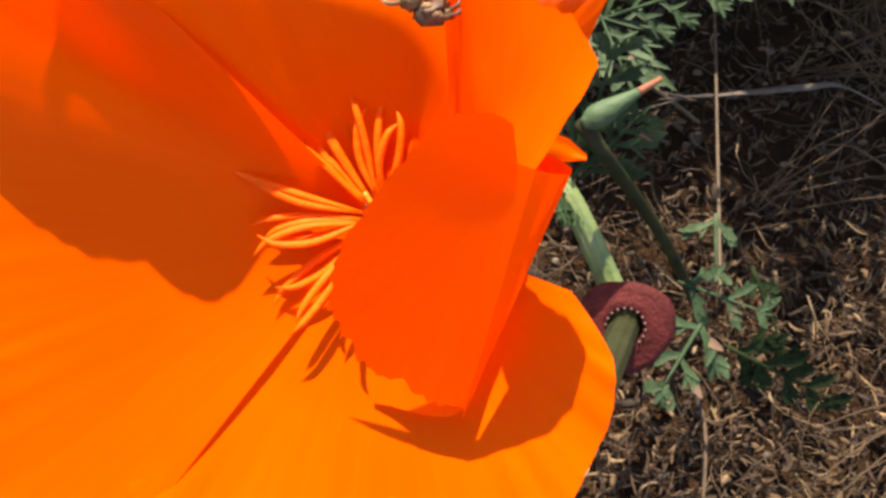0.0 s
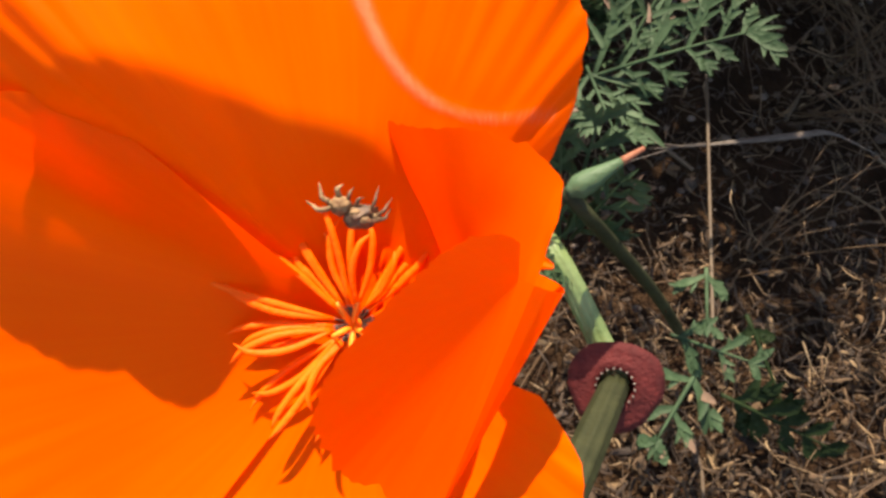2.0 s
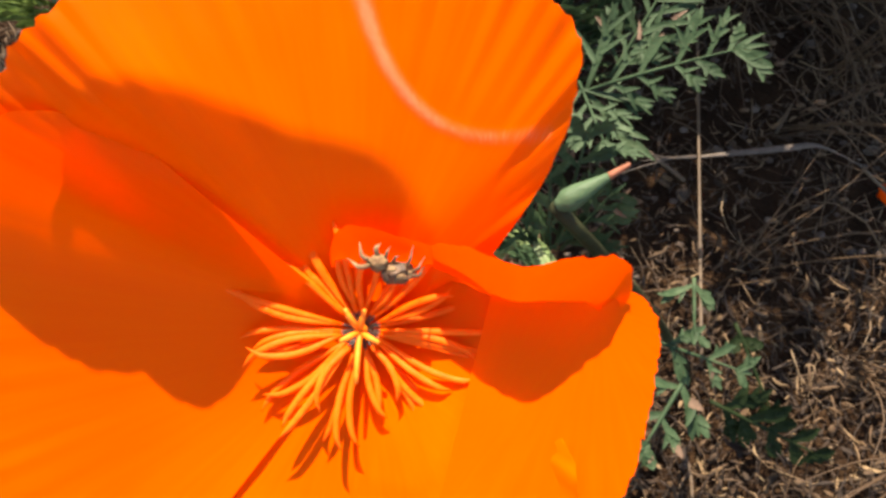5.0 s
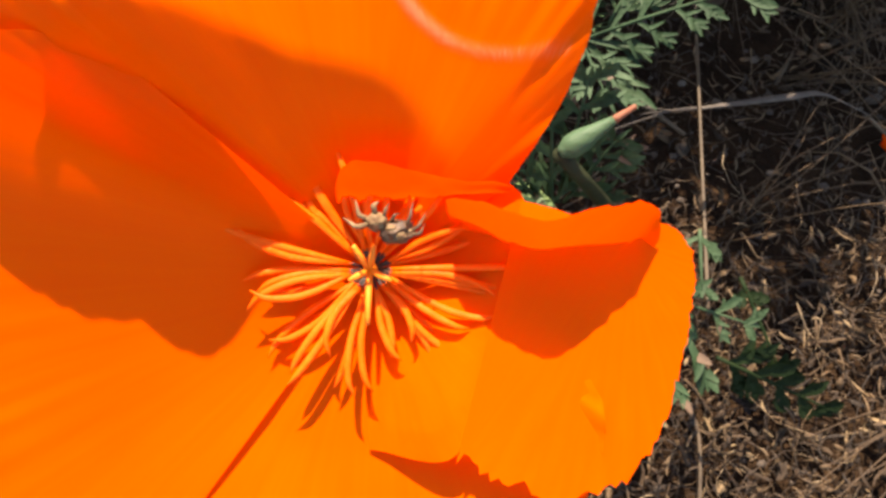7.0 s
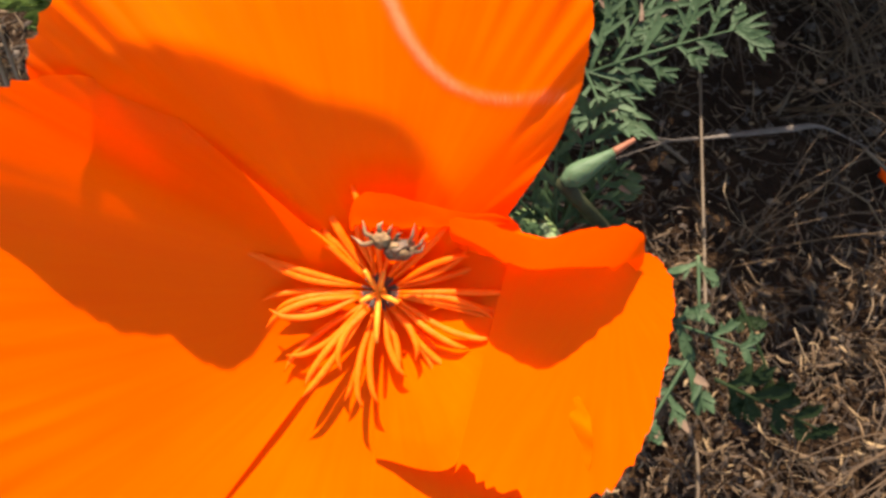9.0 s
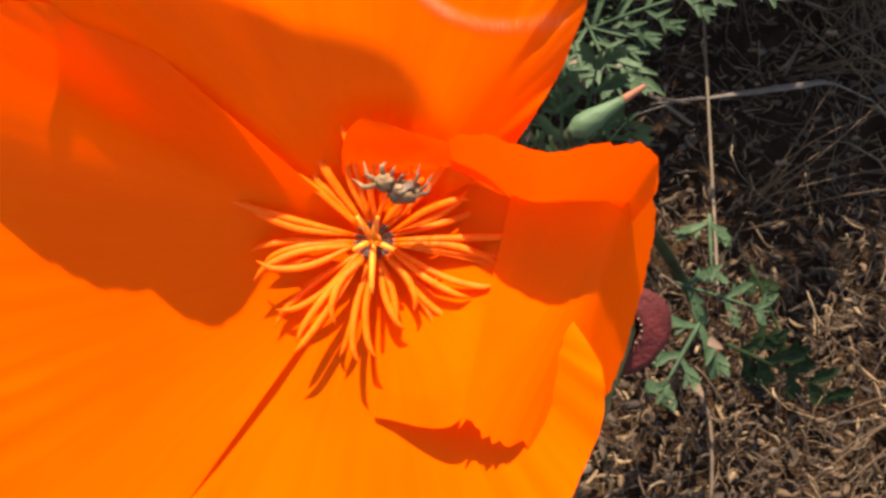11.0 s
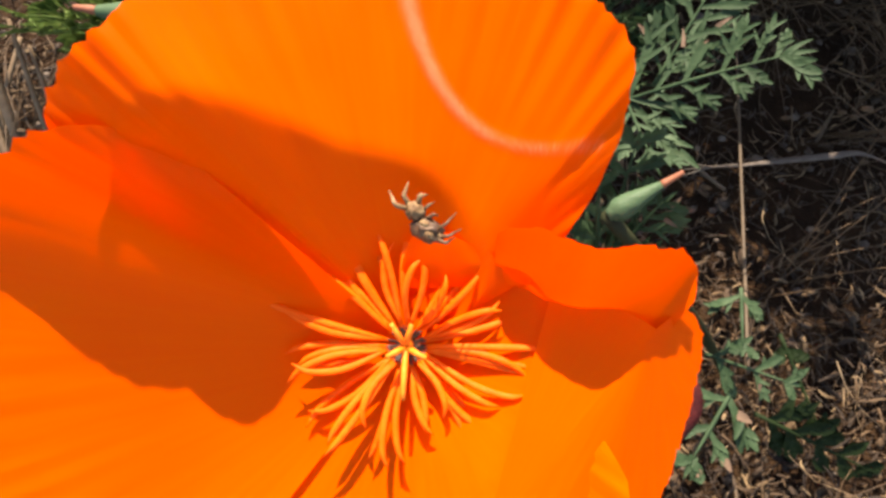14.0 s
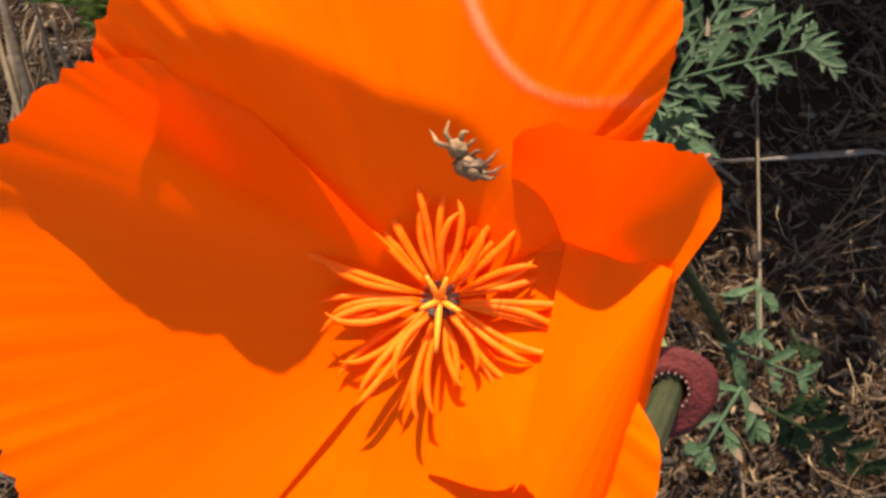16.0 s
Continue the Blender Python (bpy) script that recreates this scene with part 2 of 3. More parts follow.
def scatter_chaff():
    """Curled husks and bits of dead leaf, thicker in the sunny foreground."""
    rng = random.Random(8)
    bits = []
    for i in range(5200):
        x, y = rng.uniform(-0.16, 0.16), rng.uniform(-0.075, 0.17)
        if y > 0.035 and rng.random() < 0.72:
            continue
        r = rng.uniform(0.0005, 0.0012)
        v, f = blob((0, 0, 0), (r * rng.uniform(1.3, 3.4), r * rng.uniform(0.35, 0.7), r * rng.uniform(0.12, 0.3)), 7, 4, 1.2)
        turn = pose(x, y, 0.0015 + rng.random() ** 1.5 * 0.006, rng.uniform(-60, 60), rng.uniform(-60, 60), rng.uniform(0, 360))
        cup = rng.uniform(-0.5, 0.9) / r
        bits.append(([turn @ Vector((a, b, c + cup * 0.5 * (a * a + b * b))) for a, b, c in v], f))
    return part("dry_chaff", joined(*bits), CHAFF)


def scatter_curls():
    """Pale ribbons of dead grass, curled and crossing, in the sunny foreground."""
    rng = random.Random(19)
    v, f = [], []
    for i in range(1500):
        x, y = rng.uniform(0.03, 0.16), rng.uniform(-0.08, 0.05)
        if y > 0.02 and rng.random() < 0.5:
            continue
        long, wide = rng.uniform(0.0018, 0.006), rng.uniform(0.00012, 0.00034)
        head, bow, lift = rng.uniform(0, 2 * math.pi), rng.uniform(-1.3, 1.3), rng.uniform(-0.3, 1.0)
        c = np.array((x, y, 0.001 + rng.random() ** 1.6 * 0.008))
        k = len(v)
        for j in range(7):
            t = j / 6
            d = np.array((math.cos(head), math.sin(head), lift * (1 - 1.7 * t)))
            side = np.array((-math.sin(head), math.cos(head), rng.uniform(-0.2, 0.2) + 0.5 * math.sin(bow * t)))
            w = wide * (0.3 + 2.6 * t * (1 - t))
            v.extend((c + side * w, c + np.cross(d, side) * w * 0.5, c - side * w))
            c = c + d * long / 6
            c[2] = max(c[2], 0.001)
            head += bow / 6
        for j in range(6):
            b = k + 3 * j
            f.extend(((b, b + 1, b + 4, b + 3), (b + 1, b + 2, b + 5, b + 4)))
    return part("dry_grass_curls", (v, f), CHAFF)


curls = tagged(scatter_curls(), "pale curled ribbons of dead grass on the soil", "dry grass", kind="stuff")
chaff = tagged(scatter_chaff(), "pale curled husks and dead leaf bits on the soil", "chaff", kind="stuff")
litter = tagged(scatter_litter(), "broken dry straw and chaff strewn over the soil", "dry grass", kind="stuff")


def scatter_grit():
    rng = random.Random(11)
    bits = []
    for i in range(1300):
        x, y = rng.uniform(-0.17, 0.17), rng.uniform(-0.08, 0.18)
        r = rng.uniform(0.0005, 0.0014) * (1.6 if rng.random() < 0.06 else 1)
        bits.append(blob((x, y, r * 0.4), (r, r * rng.uniform(0.6, 1), r * rng.uniform(0.4, 0.8)), 6, 4, 0.5))
    return part("grit", joined(*bits), STONE)


grit = tagged(scatter_grit(), "small pale grains of grit on the soil", "grit", kind="stuff")

# ---- the poppy flower ----
FLOWER_AT = (0.0, 0.0, 0.11)
flower = empty("poppy_flower", pose(*FLOWER_AT, TILT))
tagged(flower, "wide open orange poppy flower with silky ruffled petals", "flower")


def kneed(rows, th):
    """A floor out to the foot, a steep wall up to a knee, then a brim that lies flatter.
    After the rim's height the rows give the knee's reach and height and the foot's reach."""
    reach, rim, kr, kz, foot = (smooth_table(rows, th, c) for c in (1, 2, 3, 4, 5))
    a, b = foot / reach, kr / reach
    at = (0, a * 0.6, a, a + 0.5 * (b - a), b, b + 0.5 * (1 - b), 1.0)
    up = (0, 0.01 * kz, 0.04 * kz, 0.5 * kz, kz, kz + 0.54 * (rim - kz), rim)
    return at, up


def petal(rows, profile, turns=70, steps=44, wave=0.0, seed=0.0, base=6.0, lift=0.0, flute=0.0, frill=1.0, crease=None):
    """A petal fanned round the flower's middle. rows: bearing, reach, rim height, in degrees and units.
    profile: share of the reach, share of the height, at even steps from the middle to the rim."""
    th0, th1 = rows[0][0], rows[-1][0]
    v, f, uv = [], [], []
    ks = np.linspace(0, 1, len(profile))
    pr, pz = [p[0] for p in profile], [p[1] for p in profile]
    for i in range(turns + 1):
        e = i / turns
        th = th0 + (th1 - th0) * e
        reach, rim = smooth_table(rows, th, 1), smooth_table(rows, th, 2)
        rag = 1 + frill * (0.012 * noise.noise(Vector((th * 0.55, seed, 0))) + 0.009 * noise.noise(Vector((th * 1.7, seed, 5))))
        wall = kneed(rows, th) if len(rows[0]) > 3 else None
        for j in range(steps + 1):
            s = j / steps
            if wall:
                rr = base + (reach * (1 + (rag - 1) * s ** 6) - base) * s
                z = float(sum(np.interp(s + o, *wall) for o in (-0.024, -0.008, 0.008, 0.024)) / 4)
            else:
                rr = base + (reach * (1 + (rag - 1) * s ** 6) - base) * np.interp(s, ks, pr)
                z = lift * s + rim * float(np.interp(s, ks, pz))
            z += wave * s ** 3 * noise.noise(Vector((th * 0.045, s * 1.2, seed)))
            z += flute * max(0.0, s - 0.62) * noise.noise(Vector((th * 0.42, s * 0.6, seed + 9)))
            a = radians(th)
            if crease:
                z += crease(rr * math.cos(a), rr * math.sin(a))
            v.append((rr * math.cos(a) * U, rr * math.sin(a) * U, z * U))
            uv.append((e, s))
    m = steps + 1
    for i in range(turns):
        for j in range(steps):
            f.append((i * m + j, (i + 1) * m + j, (i + 1) * m + j + 1, i * m + j + 1))
    me = bpy.data.meshes.new("petal")
    me.from_pydata(v, [], f)
    lay = me.uv_layers.new(name="UVMap")
    for lp in me.loops:
        lay.data[lp.index].uv = uv[lp.vertex_index]
    return me


SIDE = [(0, 0), (0.12, 0.06), (0.3, 0.25), (0.5, 0.47), (0.75, 0.76), (1.0, 1.0)]
BOWL = [(0, 0), (0.25, 0.02), (0.5, 0.20), (0.75, 0.55), (1.0, 1.0)]

top_rows = [(29.6, 233, 60, 120, 45, 50), (36.5, 325, 100, 150, 62, 60), (43.7, 448, 150, 175, 78, 70), (51.1, 545, 206, 195, 92, 75), (57.5, 584, 222, 212, 103, 80), (63.8, 594, 226, 228, 108, 85), (70.9, 589, 216, 245, 112, 88), (78.7, 587, 202, 265, 124, 90)]
top_rows += [(86.6, 592, 196, 285, 142, 92), (96.5, 609, 204, 300, 152, 92), (106.9, 637, 226, 322, 172, 92), (116.8, 628, 272, 382, 228, 95), (124.3, 594, 336, 440, 306, 98), (130.9, 574, 376, 468, 348, 100), (137.8, 592, 346, 482, 322, 110), (142.7, 606, 312, 490, 290, 120), (147.5, 588, 268, 496, 252, 130), (151.0, 540, 226, 480, 212, 140)]
left_rows = [(136, 402, 252), (139, 484, 288), (143, 540, 304), (150, 596, 294), (158, 648, 256), (170, 700, 203), (186, 730, 148), (202, 745, 105), (216, 745, 80), (226, 660, 58), (233, 520, 42)]
bottom_rows = [(222, 520, 40), (230, 600, 60), (245, 620, 70), (262, 610, 70), (280, 590, 70), (296, 550, 80), (310, 500, 95), (322, 455, 110), (332, 400, 110), (340, 300, 80)]
inner_rows = [(-92, 290, 12), (-80, 305, 40), (-67, 327, 82), (-50, 256, 76), (-30, 226, 68), (0, 236, 60), (14, 258, 56), (22, 268, 54), (30, 262, 52), (40, 240, 48), (52, 216, 40), (66, 194, 32), (80, 168, 20), (92, 120, 10)]

RIDGE = along([(-12, 640, 0), (2, 560, 0), (22, 480, 0), (52, 415, 0), (96, 360, 0), (150, 325, 0), (215, 312, 0), (300, 318, 0)], 60)


def fold_ridge(x, y):
    """A raised fold that runs across the back petal."""
    d = np.hypot(RIDGE[:, 0] - x, RIDGE[:, 1] - y)
    k = int(d.argmin())
    return 4.0 * math.exp(-(d[k] / 9.0) ** 2) * (1.0 - 0.6 * k / 59)


petal_back = part("petal", petal(bottom_rows, BOWL, wave=40, seed=3.1, lift=-6, flute=30), PETAL, flower)
petal_left = part("petal", petal(left_rows, SIDE, turns=100, wave=26, seed=1.7, lift=4, flute=5, frill=2.2), PETAL, flower)
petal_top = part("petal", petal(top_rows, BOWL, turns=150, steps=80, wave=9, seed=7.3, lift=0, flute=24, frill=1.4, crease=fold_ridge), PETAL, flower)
# the fold's highlight as painted colour: uneven, weaker towards the far end
mark = petal_top.data.attributes.new("fold_sheen", "FLOAT", "POINT")
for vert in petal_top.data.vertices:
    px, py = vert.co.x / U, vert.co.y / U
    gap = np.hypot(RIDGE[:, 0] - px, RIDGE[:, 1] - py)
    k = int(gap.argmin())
    uneven = 0.8 + 0.45 * noise.noise(Vector((px * 0.03, py * 0.03, 2))) + 0.5 * noise.noise(Vector((px * 0.11, py * 0.11, 7)))
    mark.data[vert.index].value = max(0.0, min(0.45, uneven * math.exp(-(gap[k] / (10 - 0.09 * k)) ** 2) * (1 - 0.7 * k / 59)))
petal_base = part("petal_base", petal(inner_rows, [(0, 0), (0.3, 0.12), (0.6, 0.55), (0.85, 0.90), (1.0, 1.0)], lift=4, seed=2.2), PETAL, flower, "inner part of the petal that flaps in the wind")

# the petal that flaps: two fans of narrow gores. The skirt fans out from the foot of the petal; the flap hangs on the
# skirt's last edge and fans out from its far end, the notch.
FOOT = Vector((129, -301, 86)) * U
SKIRT, SKIRT_SWEEP = 8, 24.0
SKIRT_REACH = [(0, 420), (12, 426), (24, 434)]
FLAPS, FLAP_SWEEP = 42, 164.0
FLAP_REACH = [(0, 426), (6, 414), (16, 402), (26, 396), (33, 388), (40, 362), (46, 308), (58, 222), (75, 152), (91, 128), (110, 108), (125, 96), (138, 86), (150, 74), (164, 58)]
NOTCH = 430 * U


def gore(d0, d1, sweep, reaches, rag, seed):
    """A sector of a fan, flat, its first edge along x."""
    v, f, uv = [], [], []
    na, nr = 3, 16
    for i in range(na + 1):
        d = d0 + (d1 - d0) * i / na
        a = radians(d0 - d)
        reach = smooth_table(reaches, d, 1) * (1 + rag * (0.05 * noise.noise(Vector((d * 0.21, seed, 0))) + 0.035 * noise.noise(Vector((d * 0.6, seed + 4, 2))) + 0.02 * noise.noise(Vector((d * 1.3, seed, 6)))))
        for j in range(nr + 1):
            s = j / nr
            v.append((reach * s * math.cos(a) * U, reach * s * math.sin(a) * U, 0))
            uv.append((d / sweep, s))
    m = nr + 1
    for i in range(na):
        for j in range(nr):
            f.append((i * m + j, i * m + j + 1, (i + 1) * m + j + 1, (i + 1) * m + j))
    me = bpy.data.meshes.new("petal_gore")
    me.from_pydata(v, [], f)
    lay = me.uv_layers.new(name="UVMap")
    for lp in me.loops:
        lay.data[lp.index].uv = uv[lp.vertex_index]
    return part("petal_gore", me, PETAL, flower)


skirt = [gore(SKIRT_SWEEP * k / SKIRT, SKIRT_SWEEP * (k + 1) / SKIRT, SKIRT_SWEEP, SKIRT_REACH, 0.0, 1.0) for k in range(SKIRT)]
flaps = [gore(-FLAP_SWEEP * k / FLAPS, -FLAP_SWEEP * (k + 1) / FLAPS, FLAP_SWEEP, [(-d, r) for d, r in FLAP_REACH[::-1]], 1.0, 4.4) for k in range(FLAPS)]


def fan(raised, folded, curled, climb, swing):
    """Poses of skirt and flap when the skirt is raised, the flap folded over and its outer part curled by so many degrees,
    with the petal's crease climbing by climb and swung by so many degrees; and the notch's place."""
    bearing = radians(72.7 + swing)
    ray = Vector((math.cos(bearing), math.sin(bearing), climb)).normalized()
    n = Vector((1, 0, 0.05)).cross(ray).normalized()
    poses = []
    for k in range(SKIRT):
        n = Matrix.Rotation(-radians(raised / SKIRT), 3, ray) @ n
        m = Matrix((ray, n.cross(ray), n)).transposed().to_4x4()
        m.translation = FOOT
        poses.append(m)
        ray = (Matrix.Rotation(-radians(SKIRT_SWEEP / SKIRT), 3, n) @ ray).normalized()
    at = FOOT + ray * NOTCH
    ray = -ray
    bend = 8
    for k in range(FLAPS):
        turn = folded / bend if k < bend else curled / (FLAPS - bend)
        n = Matrix.Rotation(radians(turn), 3, ray) @ n
        m = Matrix((ray, n.cross(ray), n)).transposed().to_4x4()
        m.translation = at
        poses.append(m)
        ray = (Matrix.Rotation(radians(FLAP_SWEEP / FLAPS), 3, n) @ ray).normalized()
    return poses, at


# the torn upper lip of the flapping petal, which rolls up when the petal lies open
LIP_A, LIP_B = Vector((-45, 106, 30)) * U, Vector((225, 118, 85)) * U
LIP_SHUT = Vector((88, -26, -12)) * U
FLAP_A, FLAP_SPAN = Vector((158, 96, 52)) * U, 280 * U


def hem(name, span, heights, skew, curl, seed, label, drop, twist=0.0):
    """A rag of petal that hangs on one straight edge; heights: share of the edge, height in units;
    towards its far end it leans back by twist degrees."""
    v, f, uv = [], [], []
    nu, nv = 40, 14
    at, up = [h[0] for h in heights], [h[1] for h in heights]
    for i in range(nu + 1):
        t = i / nu
        h = float(np.interp(t, at, up)) * U
        h *= 1 + 0.05 * noise.noise(Vector((t * 9, seed, 0))) + 0.035 * noise.noise(Vector((t * 27, seed, 3)))
        for j in range(nv + 1):
            s = j / nv
            x = t * span + skew * (t - 0.4) * h * s
            lean = radians(twist) * min(1.0, max(0.0, (t - 0.42) / 0.5)) ** 1.5
            v.append((x, h * s * math.cos(lean) - drop * U * (1 - s), -h * s * math.sin(lean) + curl * h * math.sin(s * 2.4) + 6 * U * math.sin(t * 8 + seed) * s + 5 * U * noise.noise(Vector((t * 6, s * 2, seed)))))
            uv.append((0.3 + 0.3 * t, s))
    m = nv + 1
    for i in range(nu):
        for j in range(nv):
            f.append((i * m + j, (i + 1) * m + j, (i + 1) * m + j + 1, i * m + j + 1))
    me = bpy.data.meshes.new(name)
    me.from_pydata(v, [], f)
    lay = me.uv_layers.new(name="UVMap")
    for lp in me.loops:
        lay.data[lp.index].uv = uv[lp.vertex_index]
    return part(name, me, PETAL, flower, label)


lip = hem("petal_lip", (LIP_B - LIP_A).length, [(0, 16), (0.05, 60), (0.12, 96), (0.22, 118), (0.32, 104), (0.46, 78), (0.7, 56), (0.9, 34), (1.0, 8)], 0.2, 0.10, 2.0, "curled upper lip of the flapping petal", 0)
shoulder = hem("petal_shoulder", FLAP_SPAN, [(0, 130), (0.05, 160), (0.2, 198), (0.45, 208), (0.6, 202), (0.8, 178), (0.93, 148), (1.0, 104)], 0.42, 0.0, 5.5, "ragged upper shoulder of the flapping petal", 26, 38)


def hinged(a, b, up):
    """A pose that lays a rag's edge from a to b and raises the rag by so many degrees."""
    ax = (b - a).normalized()
    sd = Vector((0, 0, 1)).cross(ax).normalized()
    n = ax.cross(sd)
    m = Matrix((ax, sd, n)).transposed().to_4x4()
    m.translation = a
    return m @ pose(0, 0, 0, up)


def lip_pose(up):
    shut = min(1.0, max(0.0, (62 - up) / 36)) * LIP_SHUT
    return hinged(LIP_A + shut, LIP_B + shut, 8 + 1.0 * (up - 24))


def shoulder_pose(up, turn, notch):
    """The shoulder stands on a line from the notch to a point that swings round the flower, and sinks as it swings back."""
    back = 1 - min(turn, 27) / 27
    a = pose(0, 0, 0, 0, 0, turn) @ FLAP_A + Vector((0, -48, -44)) * back * U
    b = notch + Vector((10, 2, 0)) * U + Vector((-8, -64, -48)) * back * U
    return hinged(b + (a - b).normalized() * FLAP_SPAN, b, up)


def stamen(bearing, reach, rise, curl):
    a = radians(bearing)
    d = Vector((math.cos(a), math.sin(a), 0))
    sd = Vector((-d.y, d.x, 0))

    def p(s, z, o=0.0):
        return (d * s + sd * o + Vector((0, 0, z))) * U
    mid = reach * 0.55
    root = part("filament", tube([p(8, 20), p(20, 28), p(34, 35)], [2.6 * U, 2.2 * U, 2.0 * U], 6, 5), DARK, flower, "dark purple filament")
    body = tube([p(31, 34), p(mid, 36 + rise * 0.6, curl), p(reach * 0.85, 36 + rise, curl * 0.6), p(reach, 36 + rise * 0.9, -curl * 0.6)], [2.8 * U, 5.4 * U, 6.0 * U, 4.6 * U, 0.6 * U], 8, 12, 0.6, 0.16)
    part("anther", body, ANTHER, root)
    return root


rng = random.Random(21)
for k in range(48):
    b = k * 360 / 48 + rng.uniform(-13, 13)
    far = 208 if 165 < b < 350 else 180
    if 150 < b < 215:
        far = 214
    if b > 335 or b < 50:
        far = 222
    if 235 < b < 305:
        far = 174
    if 100 < b < 135:
        far = 222
    stamen(b, far * rng.uniform(0.74, 1.16), rng.uniform(-4, 34), rng.uniform(-17, 17))
for b, reach in ((268, 84), (205, 34), (335, 38), (75, 40), (120, 46)):
    a = radians(b)
    d = Vector((math.cos(a), math.sin(a), 0))
    part("stigma_lobe", tube([Vector((0, 0, 50)) * U, (d * reach * 0.5 + Vector((0, 0, 72))) * U, (d * reach + Vector((0, 0, 78))) * U], [5 * U, 5.5 * U, 3.5 * U], 8, 8), STIGMA, flower, "yellow thread of the stigma")
part("pistil", tube([Vector((0, 0, -10)) * U, Vector((0, 0, 55)) * U], [16 * U, 8 * U], 10, 6), STIGMA, flower)
part("torus", tube([Vector((0, 0, -60)) * U, Vector((0, 0, -10)) * U, Vector((0, 0, -4)) * U], [60 * U, 70 * U, 100 * U, 20 * U], 20, 8), TORUS, flower, "pinkish collar under the petals")


# ---- plants round the flower ----
def frond(base, tip, width, pairs=4, rise=0.0, seed=0, normal=(0, -0.2, 1), dry=True, slim=1.0):
    """Pieces of a finely cut poppy leaf: a stalk with paired lobes, each cut into blunt fingers."""
    r = random.Random(seed)
    base, tip, nrm = Vector(base), Vector(tip), Vector(normal).normalized()
    ax = tip - base
    size = ax.length
    ax.normalize()
    sd = nrm.cross(ax).normalized()
    nrm = ax.cross(sd)

    def finger(p, d, length, w, wedge=False):
        w = w * r.uniform(0.6, 0.8)
        d = d.normalized()
        s = nrm.cross(d).normalized()
        droop = nrm * length * r.uniform(-0.3, 0.15) + s * length * r.uniform(-0.18, 0.18)
        v, f = [], []
        outline = ((0, 0.4), (0.3, 0.6), (0.62, 1.0), (0.86, 0.8), (1.0, 0.15)) if wedge else ((0, 1.0), (0.3, 0.95), (0.6, 0.7), (0.84, 0.4), (1.0, 0.03))
        for t, k in outline:
            c = p + d * length * t + droop * t * t
            v.extend((c + s * w * k + nrm * w * 0.25 * k, c - nrm * w * 0.12, c - s * w * k + nrm * w * 0.25 * k))
        for i in range(4):
            b = 3 * i
            f.extend(((b, b + 1, b + 4, b + 3), (b + 1, b + 2, b + 5, b + 4)))
        return v, f
    bits, tips = [], []

    def mid(t):
        return base + ax * size * t + nrm * rise * size * math.sin(math.pi * t)
    bits.append(tube([mid(0), mid(0.35), mid(0.7), mid(1.0)], [0.022 * width * slim + 0.0002, 0.02 * width * slim + 0.00018, 0.00015], 6, 8, 0.8))
    for i in range(pairs):
        t = 0.14 + 0.8 * i / max(1, pairs - 1) * (1 if pairs > 1 else 0)
        for sgn in (-1, 1):
            tt = min(0.97, t + r.uniform(-0.04, 0.04))
            ln = width * (1.05 - 0.6 * t) * r.uniform(0.7, 1.25)
            d = ax * r.uniform(0.55, 1.15) + sd * sgn + nrm * r.uniform(-0.2, 0.2)
            p = mid(tt)
            w = width * 0.15 * slim * r.uniform(0.85, 1.2)
            bits.append(finger(p, d, ln, w, True))
            dn = d.normalized()
            for q, turn in ((0.34, 0.75), (0.46, -0.7), (0.66, 0.6), (0.74, -0.55), (0.85, 0.12)):
                turn *= r.uniform(0.7, 1.25)
                dd = dn * math.cos(turn) + nrm.cross(dn) * math.sin(turn)
                (tips if dry and r.random() < 0.05 else bits).append(finger(p + dn * ln * q, dd, ln * r.uniform(0.3, 0.55) * (1.2 - 0.6 * q), w * r.uniform(0.45, 0.7)))
    for turn in (-0.5, 0, 0.5):
        dd = ax * math.cos(turn) + sd * math.sin(turn)
        bits.append(finger(mid(0.94), dd, width * 0.42, width * 0.09 * slim))
    return joined(*bits), (joined(*tips) if tips else None)


def mm(*p):
    return Vector(p) / 1000


def leaf_thing(label, fronds, mat, name="poppy_leaf"):
    th = empty(name)
    tagged(th, label, "leaf", group="poppy leaves")
    for args in fronds:
        a, b = frond(*args[:3], **args[3])
        blade = part("blade", a, mat, th)
        if b:
            part("blade_tip", b, LEAF_DRY, blade, "dry reddish leaf tips")
    return th


leaf_thing("grey-green finely cut poppy leaf with blunt lobes", [
    (mm(30, 61, 50), mm(62, 63, 66), 0.0135, dict(pairs=6, seed=2, rise=0.05, slim=0.62)),
    (mm(34, 63, 54), mm(38, 49, 55), 0.012, dict(pairs=5, seed=3, slim=0.62)),
    (mm(40, 64, 54), mm(51, 81, 62), 0.012, dict(pairs=6, seed=4, slim=0.62)),
], LEAF)
leaf_thing("small three-lobed green poppy leaf over the straw", [(mm(55, 27, 45), mm(54, 16, 45), 0.006, dict(pairs=2, seed=8, slim=1.5))], LEAF)
leaf_thing("pale green cut poppy leaf low over the straw", [
    (mm(54, 10, 37), mm(45, -3, 38), 0.010, dict(pairs=3, seed=9, slim=1.2)),
    (mm(50, 17, 36), mm(66, 12, 34), 0.008, dict(pairs=3, seed=10))], LEAF)
# sunlight reaches this leaf; its shade comes from the darkened green
leaf_thing("low poppy leaf with shade painted into its dark green", [(mm(66, 10, 13), mm(90, -1, 9), 0.0085, dict(pairs=5, seed=12, slim=2.0, dry=False, normal=(0.1, -0.75, 0.6))), (mm(73, 27, 14), mm(81, 8, 8), 0.004, dict(pairs=2, seed=13, slim=4.0, dry=False))], LEAF_SHADED)
